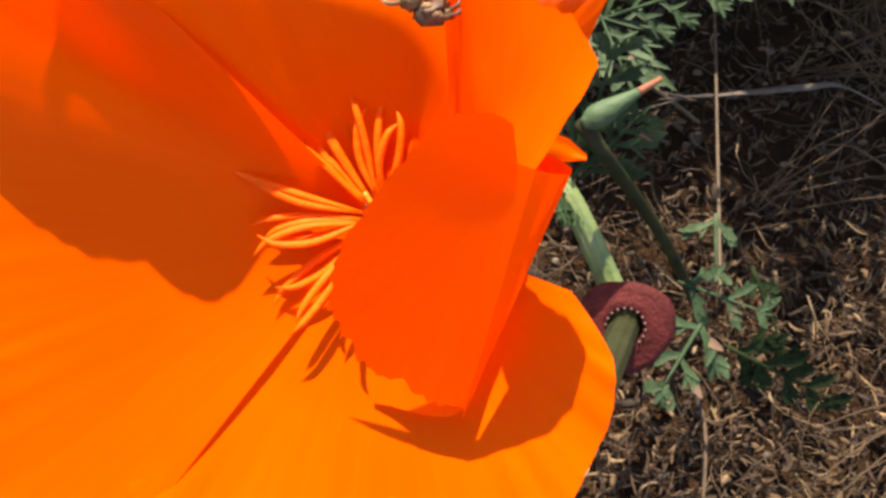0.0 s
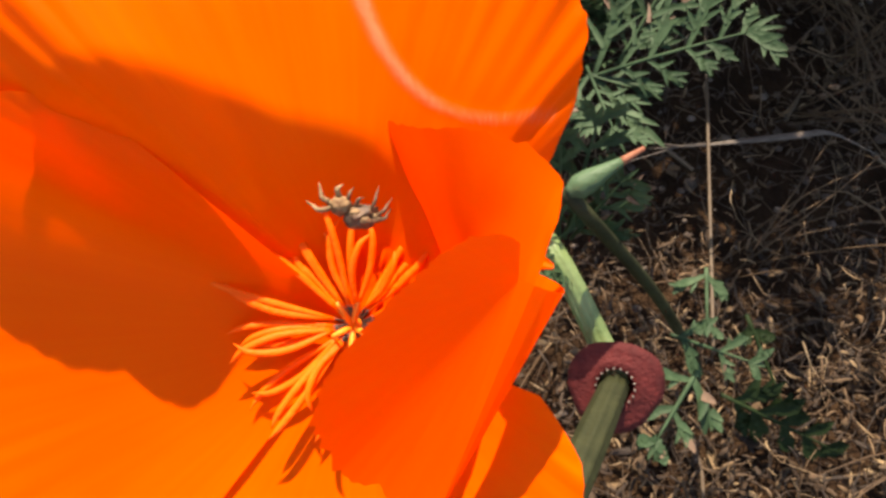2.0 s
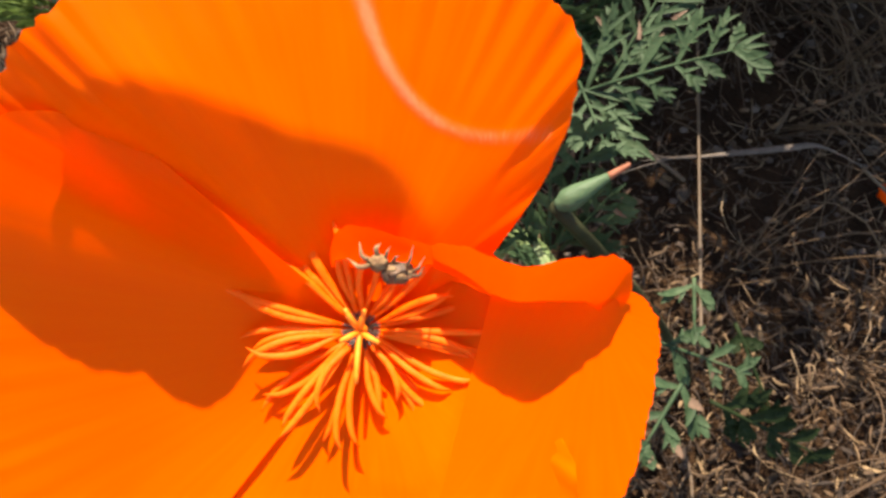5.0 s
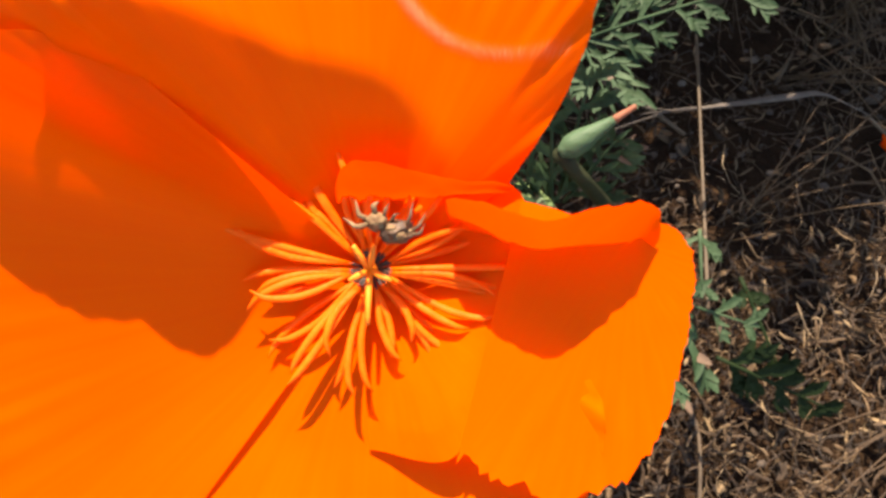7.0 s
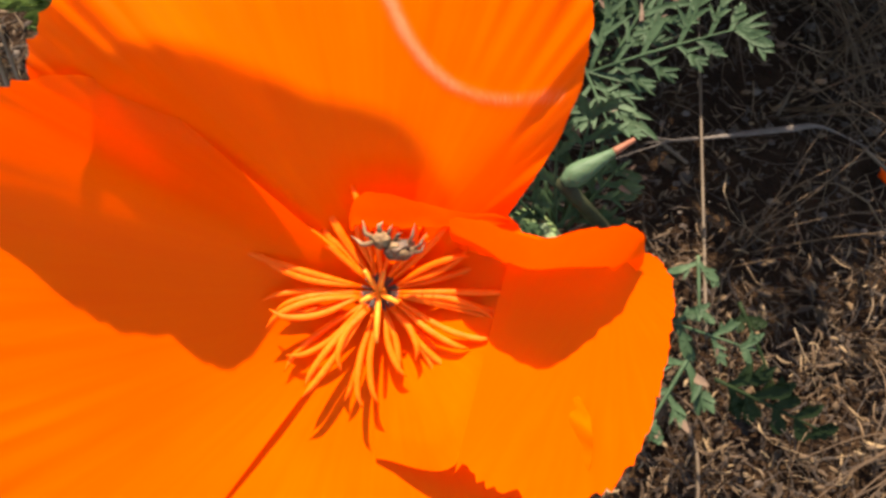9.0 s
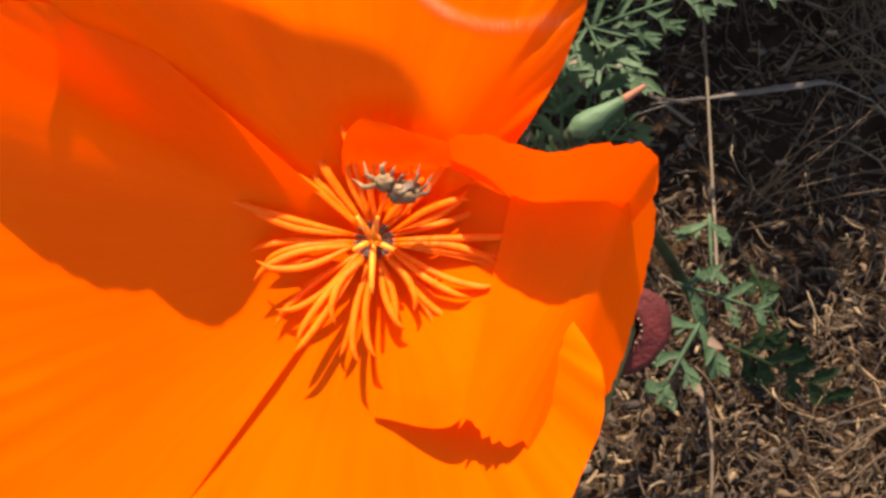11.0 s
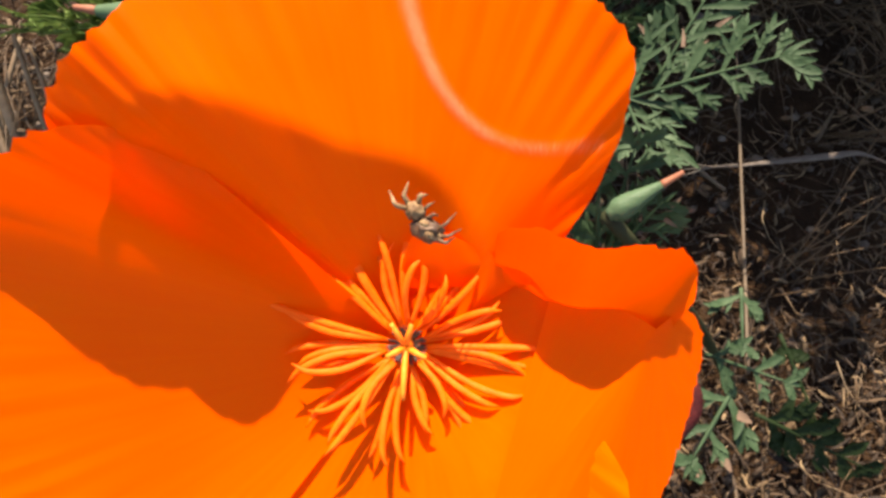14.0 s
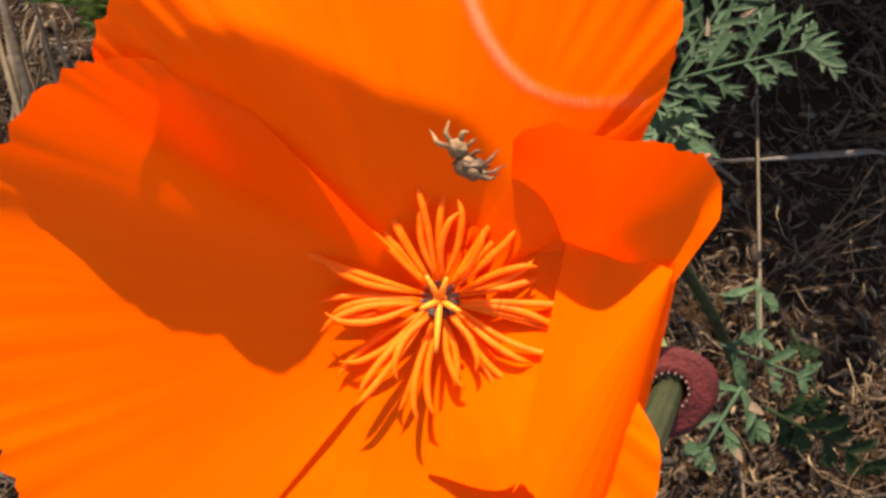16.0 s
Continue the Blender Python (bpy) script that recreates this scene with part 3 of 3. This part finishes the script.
leaf_thing("feathery green leaves wrapped round a bud stalk", [
    (mm(27, 24, 62), mm(20, 17, 76), 0.008, dict(pairs=5, seed=14)),
    (mm(27, 26, 62), mm(30, 38, 80), 0.008, dict(pairs=5, seed=15)),
    (mm(28, 26, 62), mm(34, 30, 76), 0.008, dict(pairs=5, seed=17)),
    (mm(26, 24, 62), mm(17, 27, 76), 0.008, dict(pairs=5, seed=16)),
    (mm(26, 24, 62), mm(24, 34, 82), 0.007, dict(pairs=5, seed=18))], LEAF)



def foliage(label, centre, size, count, seed, mat, height, broad=1.0):
    th = empty("poppy_foliage")
    tagged(th, label, "foliage", group="poppy foliage")
    r = random.Random(seed)
    for k in range(count):
        a = r.uniform(0, 2 * math.pi)
        q = r.random() ** 0.6
        b = Vector(centre) + Vector((math.cos(a) * size * q * 0.5, math.sin(a) * size * q * 0.5, r.uniform(0.0, height * 0.4)))
        t = Vector(centre) + Vector((math.cos(a + r.uniform(-0.5, 0.5)) * size * (0.5 + 0.6 * q), math.sin(a + r.uniform(-0.5, 0.5)) * size * (0.5 + 0.6 * q), height * r.uniform(0.55, 1.0)))
        g, tips = frond(b, t, r.uniform(0.008, 0.013) * broad, pairs=r.choice((4, 5, 6)), seed=seed * 100 + k, rise=0.12, normal=(r.uniform(-0.3, 0.3), r.uniform(-0.3, 0.3), 1), slim=0.85 * broad)
        blade = part("blade", g, mat, th)
        if tips and k % 2:
            part("blade_tip", tips, LEAF_DRY, blade, "dry reddish leaf tips")
    return th


foliage("dense feathery green poppy foliage behind the flower", (0.030, 0.105, 0.0), 0.030, 26, 31, LEAF, 0.062)
foliage("dense feathery green poppy foliage behind the flower", (-0.010, 0.115, 0.0), 0.030, 26, 32, LEAF, 0.058)
foliage("narrow-lobed green poppy foliage beside a bud", (-0.072, 0.102, 0.0), 0.024, 24, 44, LEAF_LIGHT, 0.060, 1.25)
foliage("narrow-lobed green poppy foliage beside a bud", (-0.048, 0.100, 0.0), 0.026, 26, 33, LEAF_LIGHT, 0.066)
# clumps added out of view, only to keep sun off the soil
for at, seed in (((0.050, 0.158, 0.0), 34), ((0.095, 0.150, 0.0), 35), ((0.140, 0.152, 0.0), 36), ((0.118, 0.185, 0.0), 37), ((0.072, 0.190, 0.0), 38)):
    foliage("unseen poppy foliage added to shade the soil", at, 0.036, 26 if seed == 34 else 54, seed, LEAF_SHADED, 0.125 if seed == 34 else 0.170, 1.7)



def bud_thing(tip, base, foot, thick, label):
    th = empty("poppy_bud")
    tagged(th, label, "bud", group="poppy buds")
    tip, base, foot = Vector(tip), Vector(base), Vector(foot)
    d = tip - base
    part("bud", tube([base, base + d * 0.3, base + d * 0.72], [thick * 0.45, thick, thick * 0.95, thick * 0.62, thick * 0.34], 14, 14), BUD, th)
    part("bud_tip", tube([base + d * 0.70, base + d * 0.9, tip], [thick * 0.36, thick * 0.24, thick * 0.2], 10, 8), BUDTIP, th, "reddish tip of the bud")
    # stalk in the darkened olive, its shade painted into the colour
    part("stalk", tube([foot, foot * 0.5 + base * 0.5 + Vector((0.001, 0.001, 0.001)), base], [0.0011, 0.0011, 0.0011], 10, 10), POD_SHADED, th)
    return th


bud_thing(mm(34, 29, 88), mm(24.2, 24.1, 84.2), mm(66, 18.6, 0), 0.0017, "pointed green poppy bud with a reddish tip")
bud_thing(mm(-69.5, 77, 60), mm(-55, 76, 58), mm(-60, 84, 0), 0.0029, "pointed green poppy bud with a reddish tip")


def seed_pod():
    th = empty("seed_pod")
    tagged(th, "young green poppy pod rising from a dull red collar", "seed pod")
    top, disc, end = mm(23, 25, 66), mm(34, 3, 60), mm(16, -27, 86)
    part("stalk", tube([mm(20, 42, 0), mm(20, 34, 40), top, mm(33, 9, 58), disc], [0.0012, 0.0013, 0.0017, 0.0019, 0.0021], 40, 20, 1.0, 0.05, 9), STEM, th, "ribbed light green stalk")
    ax = Vector((-0.22, -0.42, 0.88)).normalized()
    s = ax.cross(Vector((0, 0, 1))).normalized()
    u = s.cross(ax)
    v, f = [], []
    seg = 36
    prof = [(0.0016, -0.0032), (0.0034, -0.0022), (0.0058, -0.0008), (0.0071, 0.0001), (0.0072, 0.0007), (0.0060, 0.0010), (0.0042, 0.0012), (0.0029, 0.0018), (0.0026, 0.0010)]
    for k in range(seg):
        a = 2 * math.pi * k / seg
        for rr, h in prof:
            w = 1 + 0.05 * math.sin(3 * a + 1) * (rr > 0.004) + 0.03 * noise.noise(Vector((math.cos(a) * 3, math.sin(a) * 3, 1)))
            v.append(disc + (s * math.cos(a) + u * math.sin(a)) * rr * w + ax * h)
    m = len(prof)
    for k in range(seg):
        for j in range(m - 1):
            k2 = (k + 1) % seg
            f.append((k * m + j, k2 * m + j, k2 * m + j + 1, k * m + j + 1))
    collar = part("collar", (v, f), TORUS, th, "dull red collar with a flared rim")
    for k in range(18):
        a = 2 * math.pi * k / 18
        o = disc + (s * math.cos(a) + u * math.sin(a)) * 0.0029 + ax * 0.0017
        part("collar_tooth", tube([o, o + ax * 0.0005], [0.00022, 0.00008], 5, 3), TOOTH, collar)
    part("pod", tube([disc, disc * 0.5 + end * 0.5, end], [0.0021, 0.0024, 0.0025, 0.0020, 0.0008], 40, 18, 1.0, 0.05, 9), POD_SHADED, th, "ribbed green pod")
    return th


seed_pod()


def grass_stalk(pts, radius, label, name="dry_grass_stalk"):
    ob = part(name, tube(pts, [radius, radius * 0.9, radius * 0.6], 8, 24), STALK)
    return tagged(ob, label, "dry grass", group="dry grass stalks")


grass_stalk([mm(58.6, 14, 33), mm(61, 31, 30), mm(65, 60, 25), mm(69, 89, 20), mm(73, 118, 15), mm(77, 147, 10)], 0.0004, "long thin dry grass stalk across the soil")
grass_stalk([mm(58, -40, 4), mm(63, -8, 4), mm(61, 4, 3)], 0.0005, "short dry grass stalk on the straw")
grass_stalk([mm(104, 62, 20), mm(118, 52, 12), mm(130, 40, 2)], 0.0004, "thin bent dry grass stalk")
grass_stalk([mm(42, 84, 6), mm(55, 74, 9), mm(67, 64, 8)], 0.0007, "pale broken straw lying on the soil")
grass_stalk([mm(93, 80, 3), mm(98, 88, 4)], 0.0005, "pale broken straw lying on the soil")


def grass_tuft(at, lean, count, seed, label, tall=1.0, mat=None):
    th = empty("dry_grass_tuft")
    tagged(th, label, "dry grass", group="dry grass tufts")
    r = random.Random(seed)
    for k in range(count):
        o = Vector(at) + Vector((r.uniform(-0.006, 0.006), r.uniform(-0.006, 0.006), 0))
        ln = r.uniform(0.025, 0.06) * tall
        d = Vector((lean[0] + r.uniform(-0.35, 0.35), lean[1] + r.uniform(-0.35, 0.35), r.uniform(0.25, 0.6))).normalized()
        tip = o + d * ln + Vector((r.uniform(-0.006, 0.006), r.uniform(-0.004, 0.004), -0.004))
        stem = part("blade", tube([o, o + d * ln * 0.5 + Vector((0, 0, 0.003)), tip], [0.00022, 0.0002, 0.00008], 5, 8), mat or STRAW, th)
        if k % 2:
            part("seed_head", blob(tip, (0.0012, 0.0006, 0.0006), 8, 5, 0.3), CHAFF, stem)
    return th


grass_tuft((0.108, 0.118, 0.0), (-0.1, -0.7), 14, 51, "thin dry grass stems with tiny seed heads")
grass_tuft((0.122, 0.110, 0.0), (-0.2, -0.8), 12, 52, "thin dry grass stems with tiny seed heads")
grass_tuft((0.085, 0.130, 0.0), (0.1, -0.6), 10, 53, "thin dry grass stems with tiny seed heads")
grass_tuft((0.105, 0.020, 0.0), (0.3, -0.4), 14, 54, "curly tan dry grass in the sun")
grass_tuft((0.120, 0.000, 0.0), (-0.5, -0.3), 14, 55, "curly tan dry grass in the sun")
grass_tuft((-0.118, 0.110, 0.0), (0.2, -0.6), 12, 56, "pale dry grass stems beside the foliage")
grass_tuft((0.128, 0.086, 0.0), (-0.1, -0.6), 12, 58, "thin dry grass stems with tiny seed heads")
grass_tuft((0.095, -0.018, 0.0), (-0.2, -0.5), 10, 61, "curly tan dry grass in the sun")
for at, lean, seed in (((0.112, 0.100, 0.0), (0.1, 0.1), 71), ((0.125, 0.078, 0.0), (-0.2, 0.3), 72), ((0.100, 0.085, 0.0), (0.4, -0.1), 73), ((0.130, 0.055, 0.0), (-0.3, 0.2), 74), ((0.075, 0.045, 0.0), (0.5, 0.2), 75)):
    grass_tuft(at, lean, 9, seed, "thin pale dry grass stems standing in the sun", 1.15, CHAFF)
for at, lean, seed in (((-0.104, 0.052, 0.0), (0.1, 0.5), 76), ((-0.112, 0.070, 0.0), (0.0, 0.4), 77), ((-0.098, 0.036, 0.0), (-0.1, 0.6), 78)):
    grass_tuft(at, lean, 9, seed, "pale dry grass stems beside the foliage", 0.8, CHAFF)
for k, (x, y, h, lx, ly, w) in enumerate(((-0.100, 0.060, 0.040, -0.004, 0.034, 0.0017), (-0.108, 0.066, 0.030, -0.003, 0.040, 0.0014), (-0.092, 0.062, 0.044, 0.000, 0.024, 0.0009), (-0.103, 0.056, 0.026, -0.010, 0.040, 0.0011), (-0.115, 0.072, 0.018, 0.010, 0.028, 0.0012), (-0.086, 0.058, 0.046, 0.001, 0.020, 0.0008))):
    stump = part("dead_grass_stalk", tube([(x, y, -0.002), (x + 0.4 * lx, y + 0.45 * ly, h * 0.5), (x + lx, y + ly, h)], [w * 0.8, w * 0.7, w * 0.45], 10, 14, ridge=0.12, ribs=5), STEM_DRY)
    tagged(stump, "thick pale tan dead stalk standing beside the foliage" if k % 2 == 0 else "thin pale dead stalk leaning in the litter", "dry grass", group="dead stalks")
fallen = part("fallen_petal", blob((0.1185, 0.063, 0.003), (0.0022, 0.003, 0.0008), 12, 7, 0.6), PETAL)
tagged(fallen, "shrivelled orange petal fallen on the soil", "petal")


def spikelet():
    th = empty("grass_spikelet")
    tagged(th, "grey dry grass spikelet with long awns", "dry grass")
    part("husk", tube([mm(64, 63.2, 22), mm(74, 64.2, 22.5), mm(86, 65.6, 22.5), mm(94, 66.4, 22), mm(104, 62.5, 20)], [0.0003, 0.0006, 0.0009, 0.0010, 0.0008, 0.0003, 0.0002], 8, 26, 0.5), HUSK, th)
    for q in (mm(53, 63, 24), mm(53, 61.8, 23), mm(42, 57, 22), mm(54, 62.5, 25)):
        part("awn", tube([mm(68, 63.5, 22), mm(60, 62.8, 22.5), q], [0.0003, 0.0002, 0.0001], 5, 8), HUSK, th)
    return th


spikelet()


# ---- the spider ----
def spider_thing():
    """The spider clings head to one side, its legs drawn up and over."""
    th = empty("crab_spider")
    tagged(th, "small mottled cream and brown crab spider clinging to a petal", "spider")
    abdomen = part("abdomen", blob((0.0010, -0.0004, 0.0002), (0.0015, 0.0010, 0.0010), 18, 12, 0.5), SPIDER_DARK, th, "mottled brown abdomen")
    for x, y, z, r in ((0.0013, -0.0007, 0.00095, 0.00042), (0.0005, -0.0001, 0.00105, 0.0004), (0.0021, -0.0004, 0.0006, 0.00034), (0.0008, -0.0010, 0.0006, 0.00028)):
        part("abdomen_band", blob((x, y, z), (r * 1.2, r * 0.8, r * 0.6), 12, 7, 0.7), SPIDER, abdomen, "cream fleck on the abdomen")
    part("head", blob((-0.0008, 0.0005, 0.0004), (0.00095, 0.0008, 0.0008), 16, 10, 0.4), SPIDER, th, "cream head")
    legs = (((-0.0013, 0.0004), (-0.0024, 0.0001), (-0.0037, 0.0009), 1), ((-0.0014, 0.0007), (-0.0022, 0.0011), (-0.0026, 0.0024), 1), ((-0.0008, 0.0010), (-0.0010, 0.0018), (-0.0006, 0.0023), 1), ((-0.0002, 0.0007), (0.0, 0.0014), (0.0003, 0.0021), 0),
            ((0.0016, 0.0), (0.0021, 0.0008), (0.0024, 0.0022), 0), ((0.0021, -0.0003), (0.0028, 0.0), (0.0035, 0.0012), 0), ((0.0020, -0.0006), (0.0029, -0.0006), (0.0034, 0.0003), 0), ((0.0004, 0.0004), (0.0008, 0.0010), (0.0012, 0.0012), 0))
    for (x, y), (kx, ky), (tx, ty), pale in legs:
        o, knee, tip = Vector((x, y, 0.0004)), Vector((kx, ky, 0.0010)), Vector((tx, ty, 0.0001))
        part("leg", tube([o, knee, knee * 0.5 + tip * 0.5 + Vector((0, 0, 0.0002)), tip], [0.00025, 0.00024, 0.00014, 0.00005] if pale else [0.00018, 0.00016, 0.0001, 0.00003], 6, 12), SPIDER if pale else SPIDER_DARK, th)
    return th


spider = spider_thing()

SWAY = [
    (0.0, -0.00010, 0.00074, 0.11027),
    (0.5, 0.00038, 0.00034, 0.11012),
    (1.0, 0.00146, 0.00056, 0.11020),
    (1.5, 0.00049, -0.00055, 0.10980),
    (2.0, -0.00078, -0.00074, 0.10973),
    (2.5, -0.00124, -0.00069, 0.10975),
    (3.0, -0.00128, -0.00037, 0.10986),
    (3.5, -0.00037, -0.00032, 0.10988),
    (4.0, 0.00111, 0.00022, 0.11008),
    (4.5, 0.00008, 0.00018, 0.11007),
    (4.7, 0.00028, -0.00033, 0.10988),
    (6.8, 0.00089, -0.00023, 0.10992),
    (7.0, 0.00127, 0.00051, 0.11019),
    (7.5, 0.00077, 0.00036, 0.11013),
    (8.0, 0.00125, 0.00062, 0.11023),
    (10.3, 0.00028, -0.00049, 0.10982),
    (10.5, 0.00071, 0.00029, 0.11011),
    (11.0, 0.00009, 0.00016, 0.11006),
    (11.5, 0.00021, 0.00010, 0.11004),
    (12.0, -0.00053, 0.00066, 0.11024),
    (12.5, -0.00160, -0.00020, 0.10993),
    (13.0, -0.00134, 0.00017, 0.11006),
    (13.5, 0.00014, 0.00010, 0.11004),
    (14.0, -0.00109, -0.00071, 0.10974),
    (14.5, -0.00023, -0.00022, 0.10992),
    (15.0, -0.00045, -0.00021, 0.10992),
    (15.5, -0.00006, -0.00025, 0.10991),
    (16.0, -0.00089, 0.00020, 0.11007),
]
# the flapping petal: seconds, degrees by which the skirt is raised, the flap folded and its rim curled, climb and swing of the crease
FLAP = [(0.0, 189, -5, -8, 0.3, 4), (0.1, 188, -8, -6, 0.3, 3), (0.2, 188, -18, 4, 0.26, -2), (0.5, 188, -18, 6, 0.26, -2), (0.8, 150, -4, 6, 0.2, -2), (0.9, 85, -30, 10, 0.14, 2), (1.0, 10, -35, 15, -0.06, 4), (1.1, 60, 0, 10, 0.04, 2), (1.2, 140, 6, 5, 0.2, 0), (1.3, 90, -30, 5, 0.12, 2), (1.4, 40, -56, 4, 0.04, 4), (1.5, 26, -100, -10, -0.06, 6), (1.6, 28, -100, -10, -0.06, 6), (1.8, 90, -40, 4, 0.12, 2), (1.9, 150, -30, 3, 0.14, -2), (2.0, 183, -24, 2, 0.14, -3), (2.5, 186, -26, 0, 0.12, -2), (3.0, 178, -18, 0, 0.12, -5), (3.5, 32, -106, -8, -0.02, 8), (4.0, 4, -56, 0, -0.06, 4), (4.5, 0, -14, 14, -0.06, 4), (4.7, 0, -8, 14, -0.06, 4)]
FLAP += [(6.2, 0, -6, 10, -0.06, 2), (6.8, 0, -4, 12, -0.06, 2), (8.2, 0, -6, 12, -0.06, 2), (10.3, 0, -4, 14, -0.06, 4), (10.6, 0, -14, 10, -0.06, 4), (11.0, 0, -50, 0, -0.06, 3), (11.5, 2, -60, -2, -0.06, 2), (11.6, 4, -60, -2, -0.06, 2), (11.7, 10, -50, -2, -0.06, 2), (11.8, 24, -10, 0, -0.02, 2), (11.9, 66, 10, 0, 0.04, 2), (12.0, 113, 28, 0, 0.1, 2), (12.2, 150, 0, 0, 0.12, 0), (12.5, 156, -2, 0, 0.13, -3), (13.0, 138, 4, 6, 0.08, -2), (13.5, 0, -54, 0, -0.06, 3), (14.0, 0, -34, 6, -0.06, 2), (14.5, 0, -6, 16, -0.06, 4), (15.0, 0, -26, 12, -0.06, 4), (15.5, 0, -48, 4, -0.06, 0), (16.0, 26, -100, -10, -0.06, 7)]
# how far the lip stands up: seconds, degrees
LIP = [(0.0, 24), (1.2, 24), (1.5, 34), (1.8, 26), (2.0, 24), (3.2, 26), (3.5, 34), (4.0, 46), (4.5, 66), (6.8, 74), (8.2, 74), (10.3, 70), (10.9, 62), (11.5, 56), (11.8, 30), (12.0, 24), (13.0, 24), (13.6, 30), (14.4, 62), (15.0, 58), (15.6, 30), (16.0, 24)]
# the shoulder: seconds, degrees by which it stands up, degrees by which it and the petal's inner part swing round the flower
SHRUG = [(0.0, 48, 30), (0.6, 50, 30), (1.0, 56, 30), (1.5, 54, 20), (2.0, 50, 24), (2.5, 48, 20), (3.0, 50, 20), (3.5, 52, 18), (4.0, 52, 18), (4.5, 64, 11), (4.7, 68, 8), (6.8, 74, 0), (8.2, 74, 0), (10.3, 68, 8), (10.6, 68, 8), (11.0, 68, 8), (11.2, 66, 4), (11.4, 54, 14), (11.6, 54, 14), (11.9, 52, 20), (12.0, 52, 29)]
SHRUG += [(12.5, 50, 30), (13.0, 54, 27), (13.5, 54, 26), (14.0, 58, 14), (14.5, 68, 8), (15.0, 60, 14), (15.5, 54, 26), (16.0, 50, 30)]
# the spider in the flower: seconds, x, y, height in units, heading
CRAWL = [(0.0, 60, 287, 190, 0), (0.5, 52, 230, 180, 0), (1.0, 80, 192, 170, -10), (1.5, 64, 131, 150, 0), (2.0, 6, 176, 160, 0), (2.5, -5, 146, 130, 0), (3.0, 24, 182, 150, 0), (3.5, 64, 143, 130, 0), (4.0, 118, 148, 140, 0), (4.5, 56, 117, 120, 0), (7.0, 30, 66, 105, 0)]
CRAWL += [(8.0, 9, 82, 105, 0), (10.5, 44, 81, 110, 0), (11.5, 33, 79, 110, 0), (12.0, 53, 255, 180, -15), (12.5, 24, 209, 170, -25), (13.0, 35, 245, 180, -30), (13.5, 49, 224, 180, -30), (14.0, 27, 202, 160, -30), (14.5, -7, 139, 130, -25), (15.0, 13, 145, 140, -25), (15.5, 57, 191, 170, -30), (16.0, 29, 218, 180, -25)]


def motions():
    spots = np.array(SWAY)
    walk(flower, [(t, pose(x, y, z, TILT)) for t, x, y, z in SWAY])
    flap = np.array(FLAP)
    times = [k * 0.1 for k in range(161)]
    rows = [[] for _ in skirt + flaps]
    notches = []
    for t in times:
        poses, at = fan(*(float(np.interp(t, flap[:, 0], flap[:, c])) for c in (1, 2, 3, 4, 5)))
        notches.append(at)
        for r, m in zip(rows, poses):
            r.append((t, m))
    for g, r in zip(skirt + flaps, rows):
        walk(g, r)
    roll = np.array(LIP)
    shrug = np.array(SHRUG)
    swings = [(t, *(float(np.interp(t, shrug[:, 0], shrug[:, c])) for c in (1, 2))) for t in times]
    walk(lip, [(t, lip_pose(float(np.interp(t, roll[:, 0], roll[:, 1])))) for t in times])
    walk(shoulder, [(t, shoulder_pose(up, turn, at)) for (t, up, turn), at in zip(swings, notches)])
    crawl = np.array(CRAWL)
    way = []
    for t in [k * 0.25 for k in range(65)]:
        at = Vector([float(np.interp(t, spots[:, 0], spots[:, c])) for c in (1, 2, 3)])
        p = [float(np.interp(t, crawl[:, 0], crawl[:, c])) for c in (1, 2, 3, 4)]
        way.append((t, pose(*at, TILT) @ pose(p[0] * U, p[1] * U, p[2] * U, 0, 0, p[3])))
    walk(spider, way)


motions()
